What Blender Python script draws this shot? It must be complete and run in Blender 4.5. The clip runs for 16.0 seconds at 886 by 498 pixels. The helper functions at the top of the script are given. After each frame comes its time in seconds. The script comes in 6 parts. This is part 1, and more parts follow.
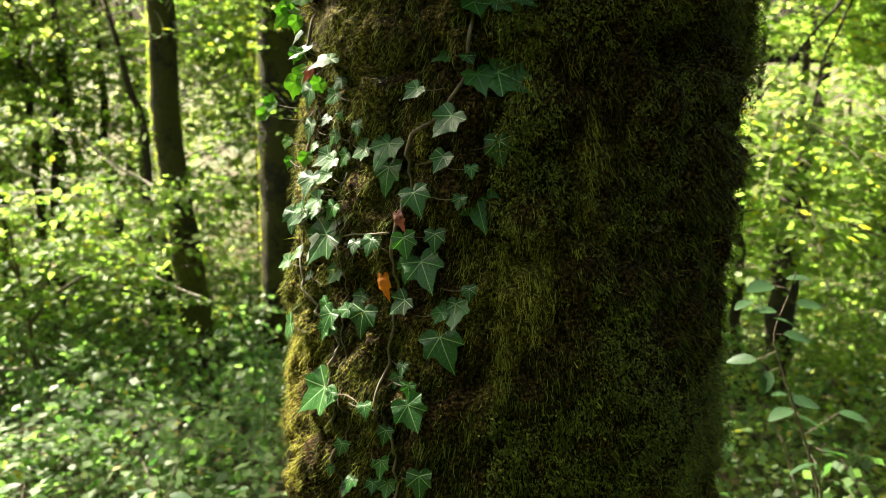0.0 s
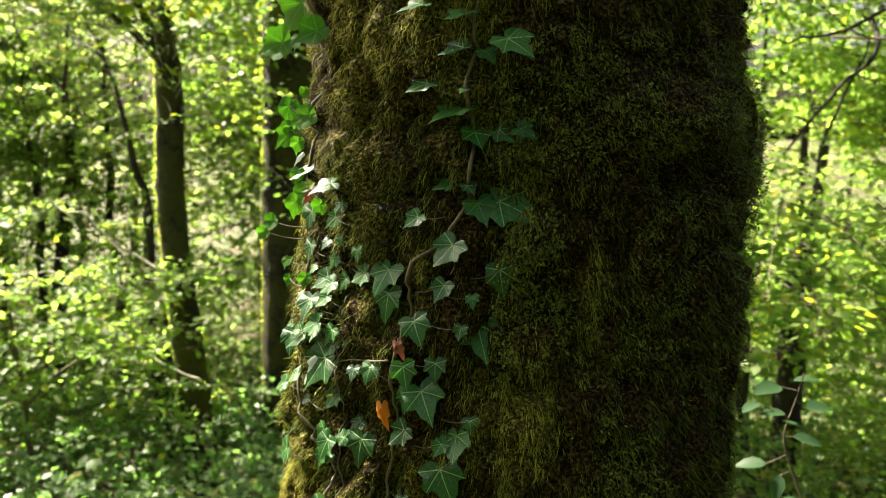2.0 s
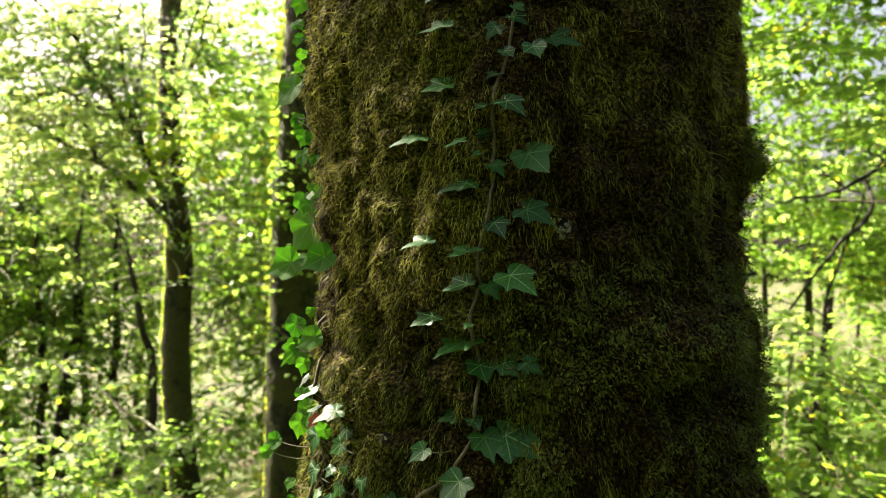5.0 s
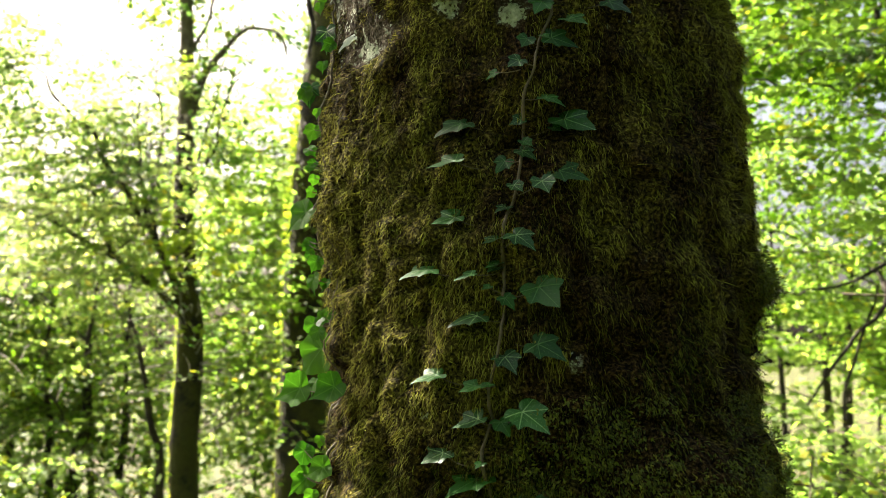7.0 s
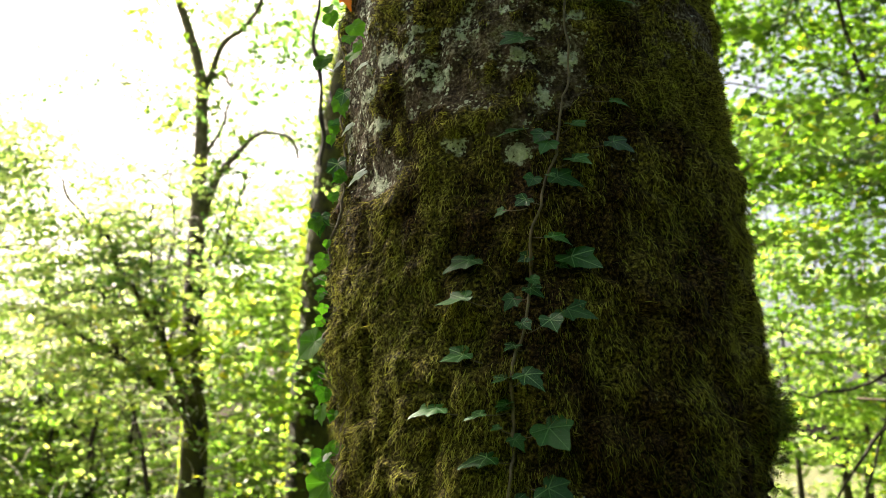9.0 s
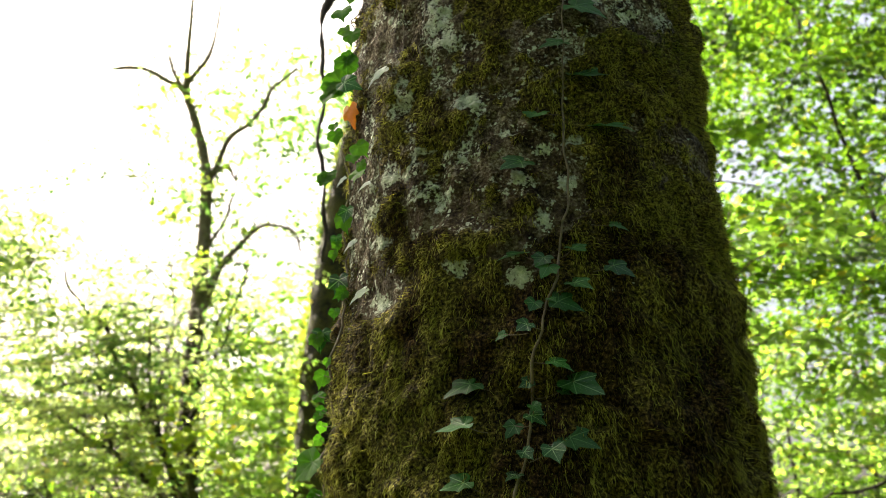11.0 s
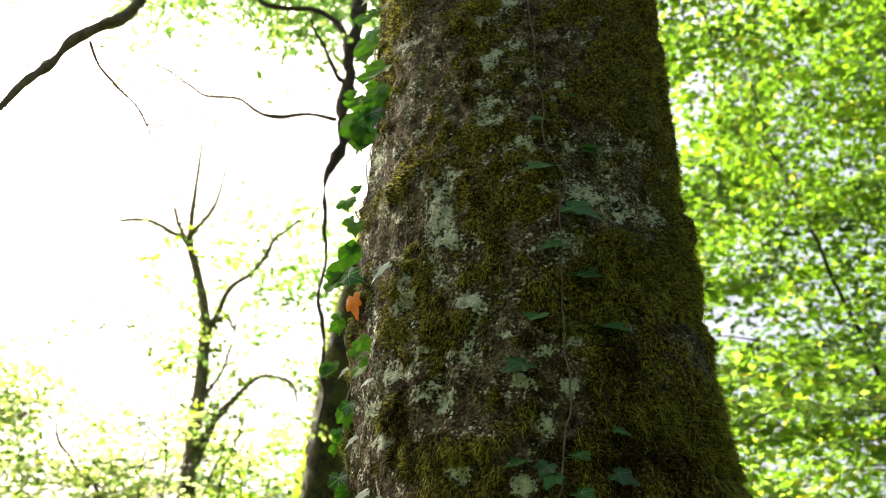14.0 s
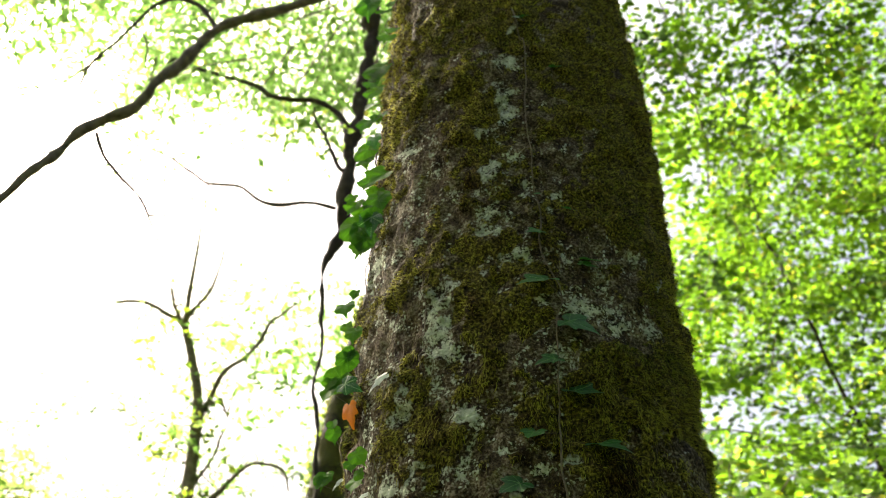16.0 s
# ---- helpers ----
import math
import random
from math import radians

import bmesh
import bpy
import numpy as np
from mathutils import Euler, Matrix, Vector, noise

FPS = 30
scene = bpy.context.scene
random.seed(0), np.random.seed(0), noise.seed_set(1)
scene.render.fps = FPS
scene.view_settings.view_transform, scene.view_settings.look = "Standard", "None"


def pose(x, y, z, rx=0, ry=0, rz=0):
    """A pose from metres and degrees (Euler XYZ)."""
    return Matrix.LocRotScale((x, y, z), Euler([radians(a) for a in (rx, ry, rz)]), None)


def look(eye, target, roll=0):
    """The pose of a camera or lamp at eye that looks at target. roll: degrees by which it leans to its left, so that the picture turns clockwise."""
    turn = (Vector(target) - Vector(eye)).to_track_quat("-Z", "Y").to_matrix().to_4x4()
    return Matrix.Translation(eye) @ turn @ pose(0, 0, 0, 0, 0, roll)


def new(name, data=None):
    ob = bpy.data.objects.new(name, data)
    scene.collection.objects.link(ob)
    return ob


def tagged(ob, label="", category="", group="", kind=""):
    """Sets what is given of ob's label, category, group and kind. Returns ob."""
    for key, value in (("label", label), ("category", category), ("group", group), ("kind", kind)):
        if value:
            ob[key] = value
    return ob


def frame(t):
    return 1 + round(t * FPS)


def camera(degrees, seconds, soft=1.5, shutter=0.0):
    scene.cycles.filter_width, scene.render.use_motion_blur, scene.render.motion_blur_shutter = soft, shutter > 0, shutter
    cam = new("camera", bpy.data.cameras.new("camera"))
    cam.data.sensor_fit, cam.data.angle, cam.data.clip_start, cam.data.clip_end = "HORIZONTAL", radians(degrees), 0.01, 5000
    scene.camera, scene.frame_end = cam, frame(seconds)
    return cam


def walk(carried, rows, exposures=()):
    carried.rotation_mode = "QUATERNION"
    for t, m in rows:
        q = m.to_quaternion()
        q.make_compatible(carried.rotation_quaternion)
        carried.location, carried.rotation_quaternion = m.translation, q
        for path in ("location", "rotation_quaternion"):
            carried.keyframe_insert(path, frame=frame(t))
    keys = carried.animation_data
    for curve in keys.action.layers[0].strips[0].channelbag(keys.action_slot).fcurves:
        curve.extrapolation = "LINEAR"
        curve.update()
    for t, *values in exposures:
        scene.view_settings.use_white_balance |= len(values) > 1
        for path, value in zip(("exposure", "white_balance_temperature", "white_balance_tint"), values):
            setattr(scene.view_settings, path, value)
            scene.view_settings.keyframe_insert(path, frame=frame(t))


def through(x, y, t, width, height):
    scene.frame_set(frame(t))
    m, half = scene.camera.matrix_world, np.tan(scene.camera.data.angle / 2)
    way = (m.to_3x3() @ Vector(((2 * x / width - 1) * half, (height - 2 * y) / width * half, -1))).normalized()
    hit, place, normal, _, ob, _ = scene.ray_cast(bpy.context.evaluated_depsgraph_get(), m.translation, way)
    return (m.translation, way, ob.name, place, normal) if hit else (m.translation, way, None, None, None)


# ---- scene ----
# ---------------------------------------------------------------- camera and walk
LENS = 56.5
cam = camera(LENS, 16.0, soft=0.6)
cam.data.dof.use_dof = True
cam.data.dof.focus_distance = 1.38
cam.data.dof.aperture_fstop = 4.9
# seconds, x, y, z, yaw, pitch, roll
PATH = [
    (0.0, 0.0001, 0.0009, 1.6000, 0.02, -13.53, 0.41),
    (0.5, 0.0001, 0.0097, 1.6155, 0.06, -12.41, 0.54),
    (1.0, 0.0019, 0.0251, 1.6314, 0.20, -11.13, 0.74),
    (1.5, 0.0026, 0.0296, 1.6542, 0.25, -10.06, 0.49),
    (2.0, 0.0024, 0.0365, 1.6748, 0.25, -8.41, 0.52),
    (2.5, 0.0029, 0.0397, 1.6995, 0.32, -6.88, 0.15),
    (3.0, 0.0032, 0.0443, 1.7211, 0.37, -4.89, 0.08),
    (3.5, 0.0032, 0.0426, 1.7436, 0.43, -2.99, -0.00),
    (4.0, 0.0027, 0.0396, 1.7632, 0.49, -1.36, -0.05),
    (6.5, 0.0038, 0.0415, 1.8528, 1.27, 6.04, -0.12),
    (7.0, 0.0045, 0.0379, 1.8698, 1.47, 7.54, -0.21),
    (7.5, 0.0038, 0.0354, 1.8838, 1.61, 9.04, -0.09),
    (8.0, 0.0030, 0.0251, 1.8992, 1.75, 10.72, -0.10),
    (8.5, 0.0040, 0.0198, 1.9158, 1.88, 12.32, -0.21),
    (9.0, 0.0047, 0.0211, 1.9332, 2.02, 14.07, -0.21),
    (11.5, 0.0042, -0.0054, 2.0015, 2.05, 21.60, 0.18),
    (12.0, 0.0044, -0.0134, 2.0190, 2.03, 23.19, 0.02),
    (12.5, 0.0035, -0.0229, 2.0345, 2.01, 25.09, -0.07),
    (13.0, 0.0029, -0.0304, 2.0475, 2.03, 26.76, -0.08),
    (13.5, 0.0016, -0.0391, 2.0604, 2.00, 28.37, -0.11),
    (14.0, -0.0010, -0.0551, 2.0763, 1.94, 29.94, 0.06),
    (14.5, 0.0004, -0.0622, 2.0920, 1.94, 31.46, 0.45),
    (15.0, 0.0004, -0.0758, 2.1035, 1.88, 32.97, 0.43),
    (15.5, -0.0005, -0.0881, 2.1146, 1.80, 34.34, 0.46),
    (16.0, -0.0024, -0.1019, 2.1210, 1.71, 35.51, 0.60),
]
EXPOSURES = [(0.0, 2.95, 7000, 9), (16.0, 3.05, 7000, 9)]
walk(cam, [(t, pose(x, y, z, 90 + pitch, 0, yaw) @ pose(0, 0, 0, 0, 0, roll)) for t, x, y, z, yaw, pitch, roll in PATH], EXPOSURES)

# ---------------------------------------------------------------- sky and sun
SUN_AZ, SUN_EL = radians(-51), radians(47)      # azimuth from +y towards +x
world = bpy.data.worlds.new("sky")
scene.world = world
world.use_nodes = True
wt = world.node_tree
sky = wt.nodes.new("ShaderNodeTexSky")
sky.sky_type, sky.sun_disc = "NISHITA", False
sky.sun_elevation, sky.sun_rotation = SUN_EL, SUN_AZ
sky.air_density, sky.dust_density, sky.ozone_density = 0.8, 10.0, 0.8
wt.nodes["Background"].inputs["Strength"].default_value = 0.055
wt.links.new(sky.outputs[0], wt.nodes["Background"].inputs["Color"])
sun = new("sun", bpy.data.lights.new("sun", "SUN"))
sun.data.energy, sun.data.angle, sun.data.color = 5.0, radians(0.6), (1.0, 0.94, 0.82)
to_sun = Vector((math.sin(SUN_AZ) * math.cos(SUN_EL), math.cos(SUN_AZ) * math.cos(SUN_EL), math.sin(SUN_EL)))
sun.matrix_world = look(to_sun * 60, (0, 0, 0))

# ---------------------------------------------------------------- node and mesh helpers


class Mat:
    """A small builder for node materials."""

    def __init__(self, name):
        self.m = bpy.data.materials.new(name)
        self.m.use_nodes = True
        self.t = self.m.node_tree
        self.p = self.t.nodes["Principled BSDF"]
        self.out = self.t.nodes["Material Output"]

    def n(self, kind, op=None, **inputs):
        node = self.t.nodes.new("ShaderNode" + kind)
        if op:
            if kind == "Mix":
                node.data_type = "RGBA"
                node.blend_type = op
            else:
                node.operation = op
        for key, value in inputs.items():
            key = int(key[1:]) if key[0] == "i" and key[1:].isdigit() else key.replace("_", " ")
            self.put(node.inputs[key], value)
        return node

    def put(self, socket, value):
        if isinstance(value, bpy.types.NodeSocket):
            self.t.links.new(value, socket)
        elif isinstance(value, bpy.types.Node):
            self.t.links.new(value.outputs[0], socket)
        else:
            socket.default_value = value

    def math(self, op, a, b=0.0):
        return self.n("Math", op, i0=a, i1=b).outputs[0]

    def noise(self, scale, detail=4.0, rough=0.6, vec=None, out="Fac"):
        node = self.n("TexNoise", Scale=scale, Detail=detail, Roughness=rough)
        if vec is not None:
            self.put(node.inputs["Vector"], vec)
        return node.outputs[out]

    def ramp(self, fac, *stops):
        node = self.n("ValToRGB", Fac=fac)
        e = node.color_ramp.elements
        while len(e) < len(stops):
            e.new(0.5)
        for k, (at_, c) in zip(e, stops):
            k.position = at_
            k.color = (*c, 1) if not isinstance(c, (int, float)) else (c, c, c, 1)
        return node.outputs[0]

    def mix(self, fac, a, b, op="MIX"):
        node = self.n("Mix", op)
        self.put(node.inputs[0], fac)
        for i, v in ((6, a), (7, b)):
            self.put(node.inputs[i], (*v, 1) if isinstance(v, tuple) and len(v) == 3 else v)
        return node.outputs[2]

    def bump(self, height, strength=0.5, distance=0.01):
        return self.n("Bump", Height=height, Strength=strength, Distance=distance).outputs[0]

    def attr(self, name):
        node = self.t.nodes.new("ShaderNodeAttribute")
        node.attribute_name = name
        return node.outputs["Fac"]

    def object_coords(self):
        return self.n("TexCoord").outputs["Object"]

    def island(self):
        return self.n("NewGeometry").outputs["Random Per Island"]

    def each(self):
        return self.n("ObjectInfo").outputs["Random"]

    def surface(self, color, rough=0.8, spec=0.3, normal=None, through_color=None, through=0.45):
        self.put(self.p.inputs["Base Color"], (*color, 1) if isinstance(color, tuple) and len(color) == 3 else color)
        self.put(self.p.inputs["Roughness"], rough)
        self.put(self.p.inputs["Specular IOR Level"], spec)
        if normal is not None:
            self.put(self.p.inputs["Normal"], normal)
        if through_color is not None:
            tr = self.n("BsdfTranslucent")
            self.put(tr.inputs["Color"], through_color)
            mixer = self.n("MixShader")
            self.put(mixer.inputs[0], through)
            self.put(mixer.inputs[1], self.p.outputs[0])
            self.put(mixer.inputs[2], tr.outputs[0])
            self.put(self.out.inputs["Surface"], mixer.outputs[0])
        return self.m


def lattice(p, seed):
    """Smooth value noise in -1..1 at the points p (n x 3)."""
    i = np.floor(p).astype(np.int64)
    f = p - i
    f = f * f * (3 - 2 * f)
    total = np.zeros(len(p))
    for dx in (0, 1):
        for dy in (0, 1):
            for dz in (0, 1):
                h = (i[:, 0] + dx) * 73856093 ^ (i[:, 1] + dy) * 19349663 ^ (i[:, 2] + dz) * 83492791 ^ seed * 2654435761
                h = (h ^ (h >> 13)) * 1274126177 & 0x7FFFFFFF
                h = ((h ^ (h >> 16)) & 0xFFFF) / 32767.5 - 1
                w = (f[:, 0] if dx else 1 - f[:, 0]) * (f[:, 1] if dy else 1 - f[:, 1]) * (f[:, 2] if dz else 1 - f[:, 2])
                total += w * h
    return total


def fbm(p, seed, octaves=3):
    return sum(lattice(p * 2.03**k, seed + k) * 0.5**k for k in range(octaves))


def mesh_from(name, verts, faces, smooth=True, attrs=None, uvs=None):
    """A mesh from vertex rows and an array (or list) of faces."""
    me = bpy.data.meshes.new(name)
    me.from_pydata(np.asarray(verts).tolist(), [], faces.tolist() if isinstance(faces, np.ndarray) else faces)
    if smooth:
        me.shade_smooth()
    for key, values in (attrs or {}).items():
        me.attributes.new(key, "FLOAT", "POINT").data.foreach_set("value", np.asarray(values, np.float32))
    if uvs is not None:
        layer = me.uv_layers.new(name="UVMap")
        idx = np.empty(len(me.loops), np.int32)
        me.loops.foreach_get("vertex_index", idx)
        layer.data.foreach_set("uv", np.asarray(uvs, np.float32)[idx].ravel())
    me.update()
    return me


def quick_mesh(name, verts, quads, attrs=None):
    """As mesh_from, for large arrays of quads."""
    me = bpy.data.meshes.new(name)
    nv, nf = len(verts), len(quads)
    me.vertices.add(nv)
    me.vertices.foreach_set("co", np.asarray(verts, np.float32).ravel())
    me.loops.add(4 * nf)
    me.loops.foreach_set("vertex_index", np.asarray(quads, np.int32).ravel())
    me.polygons.add(nf)
    me.polygons.foreach_set("loop_start", np.arange(0, 4 * nf, 4, dtype=np.int32))
    me.update(calc_edges=True)
    for key, values in (attrs or {}).items():
        me.attributes.new(key, "FLOAT", "POINT").data.foreach_set("value", np.asarray(values, np.float32))
    return me


def part(name, me, material, parent=None, label=""):
    """Links a mesh as one object, under its thing or part."""
    ob = new(name, me)
    if material and not me.materials:
        me.materials.append(material)
    if parent:
        ob.parent = parent
    return tagged(ob, label)


def smooth_line(pts, step):
    """A Catmull-Rom line through rows of numbers, with points about step apart."""
    pts = np.asarray(pts, float)
    ext = np.vstack([2 * pts[0] - pts[1], pts, 2 * pts[-1] - pts[-2]])
    out = []
    for k in range(1, len(ext) - 2):
        a, b, c, d = ext[k - 1 : k + 3]
        m = max(1, int(np.linalg.norm((c - b)[:3]) / step))
        for s in np.arange(m) / m:
            out.append(0.5 * (2 * b + (c - a) * s + (2 * a - 5 * b + 4 * c - d) * s**2 + (3 * b - a - 3 * c + d) * s**3))
    return np.array(out + [pts[-1]])


def tube(lines, sides=8, rough=0.0, seed=3):
    """Vertices and quads of tubes along lines of rows x, y, z, radius."""
    verts, quads, base = [], [], 0
    for line in lines:
        line = np.asarray(line, float)
        c, r = line[:, :3], line[:, 3]
        d = np.gradient(c, axis=0)
        d /= np.linalg.norm(d, axis=1)[:, None] + 1e-9
        ref = np.array([0.0, 0, 1]) if abs(d[:, 2]).mean() < 0.8 else np.array([0.0, 1, 0])
        u = np.cross(d, ref)
        u /= np.linalg.norm(u, axis=1)[:, None] + 1e-9
        v = np.cross(d, u)
        a = np.linspace(0, 2 * np.pi, sides, endpoint=False)
        ring = np.cos(a)[None, :, None] * u[:, None] + np.sin(a)[None, :, None] * v[:, None]
        p = c[:, None] + ring * r[:, None, None]
        if rough:
            q = p.reshape(-1, 3)
            k = 1 + rough * fbm(q * 9.0 + seed, seed, 3).reshape(len(c), sides, 1)
            p = c[:, None] + ring * r[:, None, None] * k
        m = len(c)
        verts.append(p.reshape(-1, 3))
        i, j = np.meshgrid(np.arange(m - 1), np.arange(sides), indexing="ij")
        j2 = (j + 1) % sides
        quads.append(np.stack([i * sides + j, i * sides + j2, (i + 1) * sides + j2, (i + 1) * sides + j], -1).reshape(-1, 4) + base)
        base += m * sides
    return np.vstack(verts), np.vstack(quads)


def tube_mesh(name, lines, sides=8, rough=0.0, seed=3):
    me = quick_mesh(name, *tube(lines, sides, rough, seed))
    me.shade_smooth()
    return me


def ground_z(x, y):
    """The height of the woodland floor, which falls away behind the trunk."""
    x, y = np.asarray(x, float), np.asarray(y, float)
    fall = -3.1 * (1 - np.exp(-np.maximum(0, y - 1.2) / 6.0))
    p = np.stack(np.broadcast_arrays(x, y, 0 * x), -1).reshape(-1, 3)
    lump = (0.10 * fbm(p * 0.6, 40, 3) + 0.02 * fbm(p * 4.0, 44, 2)).reshape(np.broadcast(x, y).shape)
    return fall + lump * np.minimum(1, np.hypot(x, y) / 2)


# ---------------------------------------------------------------- the main trunk as a surface
EYE = 1.6
# clumps of moss and knots: degrees round the trunk, height, degrees wide, metres tall, metres out
CLUMPS = [
    (66, 1.62, 9, 0.09, 0.030), (30, 1.69, 14, 0.045, 0.036), (29, 1.60, 8, 0.032, -0.050), (70, 1.98, 9, 0.05, 0.030), (78, 2.1, 24, 0.9, -0.011), (-60, 2.22, 16, 0.13, 0.012), (-62, 2.5, 16, 0.12, -0.012),
    (70, 3.08, 7, 0.05, 0.030), (-62, 2.15, 8, 0.05, 0.024), (-55, 2.055, 7, 0.022, -0.014), (-49, 2.42, 10, 0.05, -0.014),
    (45, 3.72, 7, 0.05, 0.022), (52, 3.63, 5, 0.04, -0.016), (-30, 3.74, 22, 0.07, 0.018), (-28, 3.66, 16, 0.025, -0.012),
    (82, 1.30, 24, 0.42, -0.022), (88, 0.92, 28, 0.24, -0.030), (-84, 1.35, 26, 0.42, -0.017), (-80, 1.05, 14, 0.30, -0.006), (20, 1.05, 24, 0.12, 0.014), (75, 2.55, 10, 0.25, -0.012),
]


# how far the flanks stand in or out of the plain taper: height, metres
FLANK_WEST = [(0.8, 0.013), (1.0, 0.006), (1.25, 0.007), (1.36, 0.0), (1.45, -0.018), (1.54, -0.016), (1.65, -0.040), (1.76, -0.026), (1.88, -0.016), (2.05, -0.024), (2.13, -0.022),
              (2.3, -0.016), (2.5, -0.014), (2.8, -0.007), (3.05, -0.004), (3.15, -0.012), (3.4, -0.026), (3.6, -0.024), (3.9, -0.034), (4.2, -0.029), (4.8, -0.02)]
FLANK_EAST = [(0.8, -0.004), (1.06, -0.012), (1.28, 0.012), (1.45, 0.008), (1.56, -0.006), (1.67, -0.012), (1.75, -0.004), (1.87, -0.030), (1.94, -0.014), (2.0, -0.002), (2.06, 0.010),
              (2.3, 0.008), (2.5, 0.0), (2.65, -0.006), (2.77, -0.030), (2.95, -0.022), (3.08, -0.045), (3.3, -0.033), (3.43, -0.028), (3.68, -0.010), (3.95, -0.010), (4.3, -0.020)]


def flank(ang, z):
    turn = (ang + 180) % 360 - 180
    west = np.clip((-turn - 42) / 24, 0, 1) * np.clip((160 + turn) / 45, 0, 1)
    east = np.clip((turn - 36) / 24, 0, 1) * np.clip((160 - turn) / 45, 0, 1)
    return west * np.interp(z, *zip(*FLANK_WEST)) + east * np.interp(z, *zip(*FLANK_EAST))


def axis_at(z):
    h = z - EYE
    return 0.1347 + 0.0054 * h, 1.6341 + 0.0736 * h


def radius_at(z):
    h = z - EYE
    hc = np.clip(h, -1.6, 2.2)
    r = 0.42 * (1 - 0.0231 * hc + 0.0107 * hc * hc)
    r = r * (1 - 0.035 * np.clip(h - 2.2, 0, 12))
    return r + 0.10 * np.exp(-((z + 0.55) / 0.52) ** 2)


def moss_field(ang, z):
    """How thickly moss covers the trunk: 0 bare to about 1."""
    a = np.radians(ang) * 0.42
    p = np.stack([a, 0 * a, z], -1)
    low = np.clip((2.55 - z) / 0.3, 0, 1)
    field = 0.68 + 0.50 * low + (0.95 - 0.52 * low) * fbm(p * np.array([9.0, 1, 7.0]), 11, 4)
    field += 0.25 * np.exp(-(((ang - 55) / 30) ** 2)) + 0.38 * np.clip((z - 3.3) / 0.4, 0, 1) * np.clip((z - 2) / 2, 0, 1)
    high = np.clip((z - 2.3) / 0.3, 0, 1) * np.clip((62 - ang) / 30, 0, 1)
    field += high * (-0.06 + 0.70 * fbm(p * np.array([42.0, 1, 42.0]), 15, 3))
    for b_a, b_z, w_a, w_z, amount in BARE:
        field += 0.85 * amount * np.exp(-(((ang - b_a) / w_a) ** 2) - ((z - b_z) / w_z) ** 2)
    return np.clip(field, 0, 1)


# bare or mossy spots: degrees, height, degrees wide, metres tall, amount
BARE = [
    (-50, 2.42, 14, 0.05, -0.9), (-22, 2.44, 12, 0.035, -0.6), (-7, 2.42, 7, 0.04, -0.6), (-40, 2.62, 30, 0.07, -0.5),
    (-32, 2.88, 16, 0.16, -0.8), (-66, 2.7, 16, 0.25, -0.8), (-60, 2.2, 20, 0.14, 0.8), (12, 2.98, 16, 0.09, -0.7), (30, 3.02, 14, 0.07, -0.6),
    (-6, 3.35, 10, 0.28, -0.8), (-30, 3.28, 24, 0.10, -0.5), (-66, 3.35, 12, 0.5, -0.5), (0, 2.62, 9, 0.08, -0.6),
    (-44, 3.15, 7, 0.10, 0.7), (-10, 2.86, 14, 0.09, 0.5), (20, 2.75, 16, 0.12, 0.6), (-32, 2.35, 22, 0.06, 0.5),
]
# pale lichen patches: degrees, height, half width and half height in metres
LICHEN_LOW = [(27, 1.335, 0.025, 0.016), (4, 1.56, 0.010, 0.009), (-29, 1.53, 0.024, 0.020), (-33, 1.555, 0.015, 0.010), (-36, 1.72, 0.014, 0.014), (-20, 1.79, 0.022, 0.016),
              (4, 1.86, 0.020, 0.016), (19, 2.01, 0.019, 0.018), (24.5, 1.975, 0.010, 0.010), (-27, 1.79, 0.012, 0.012), (-6, 1.98, 0.012, 0.014)]
LICHEN_MID = [(-49, 2.41, 0.040, 0.018), (-22, 2.44, 0.027, 0.017), (-8, 2.41, 0.026, 0.018), (-2, 2.50, 0.011, 0.020), (-57, 2.60, 0.050, 0.026), (-36, 2.64, 0.031, 0.016),
              (-32, 2.60, 0.032, 0.022), (-44, 2.65, 0.031, 0.022), (-48, 2.53, 0.024, 0.020), (-6, 2.585, 0.018, 0.024), (4, 2.58, 0.016, 0.021), (-2, 2.65, 0.012, 0.012), (-21, 2.65, 0.017, 0.016), (-33, 2.68, 0.024, 0.012)]
LICHEN_HIGH = [(-29, 2.97, 0.036, 0.080), (-41, 2.80, 0.032, 0.032), (-20, 2.765, 0.031, 0.030), (-28, 2.83, 0.036, 0.026), (13, 3.0, 0.026, 0.030), (23, 2.98, 0.046, 0.032), (37, 2.99, 0.030, 0.024), (2, 3.01, 0.015, 0.015),
               (32, 3.16, 0.042, 0.018), (47, 3.13, 0.012, 0.027), (-6, 3.13, 0.040, 0.024), (-10, 3.25, 0.028, 0.022), (-14, 3.20, 0.038, 0.022), (-64, 3.28, 0.060, 0.035), (-70, 3.43, 0.016, 0.030)]
LICHEN_TOP = [(-6, 3.61, 0.032, 0.060), (-11, 3.37, 0.026, 0.042), (-14, 3.51, 0.018, 0.022), (-43, 3.55, 0.040, 0.022), (-4, 3.78, 0.024, 0.034), (-2, 3.92, 0.018, 0.020), (8, 3.30, 0.018, 0.014), (-24, 3.07, 0.024, 0.016)]


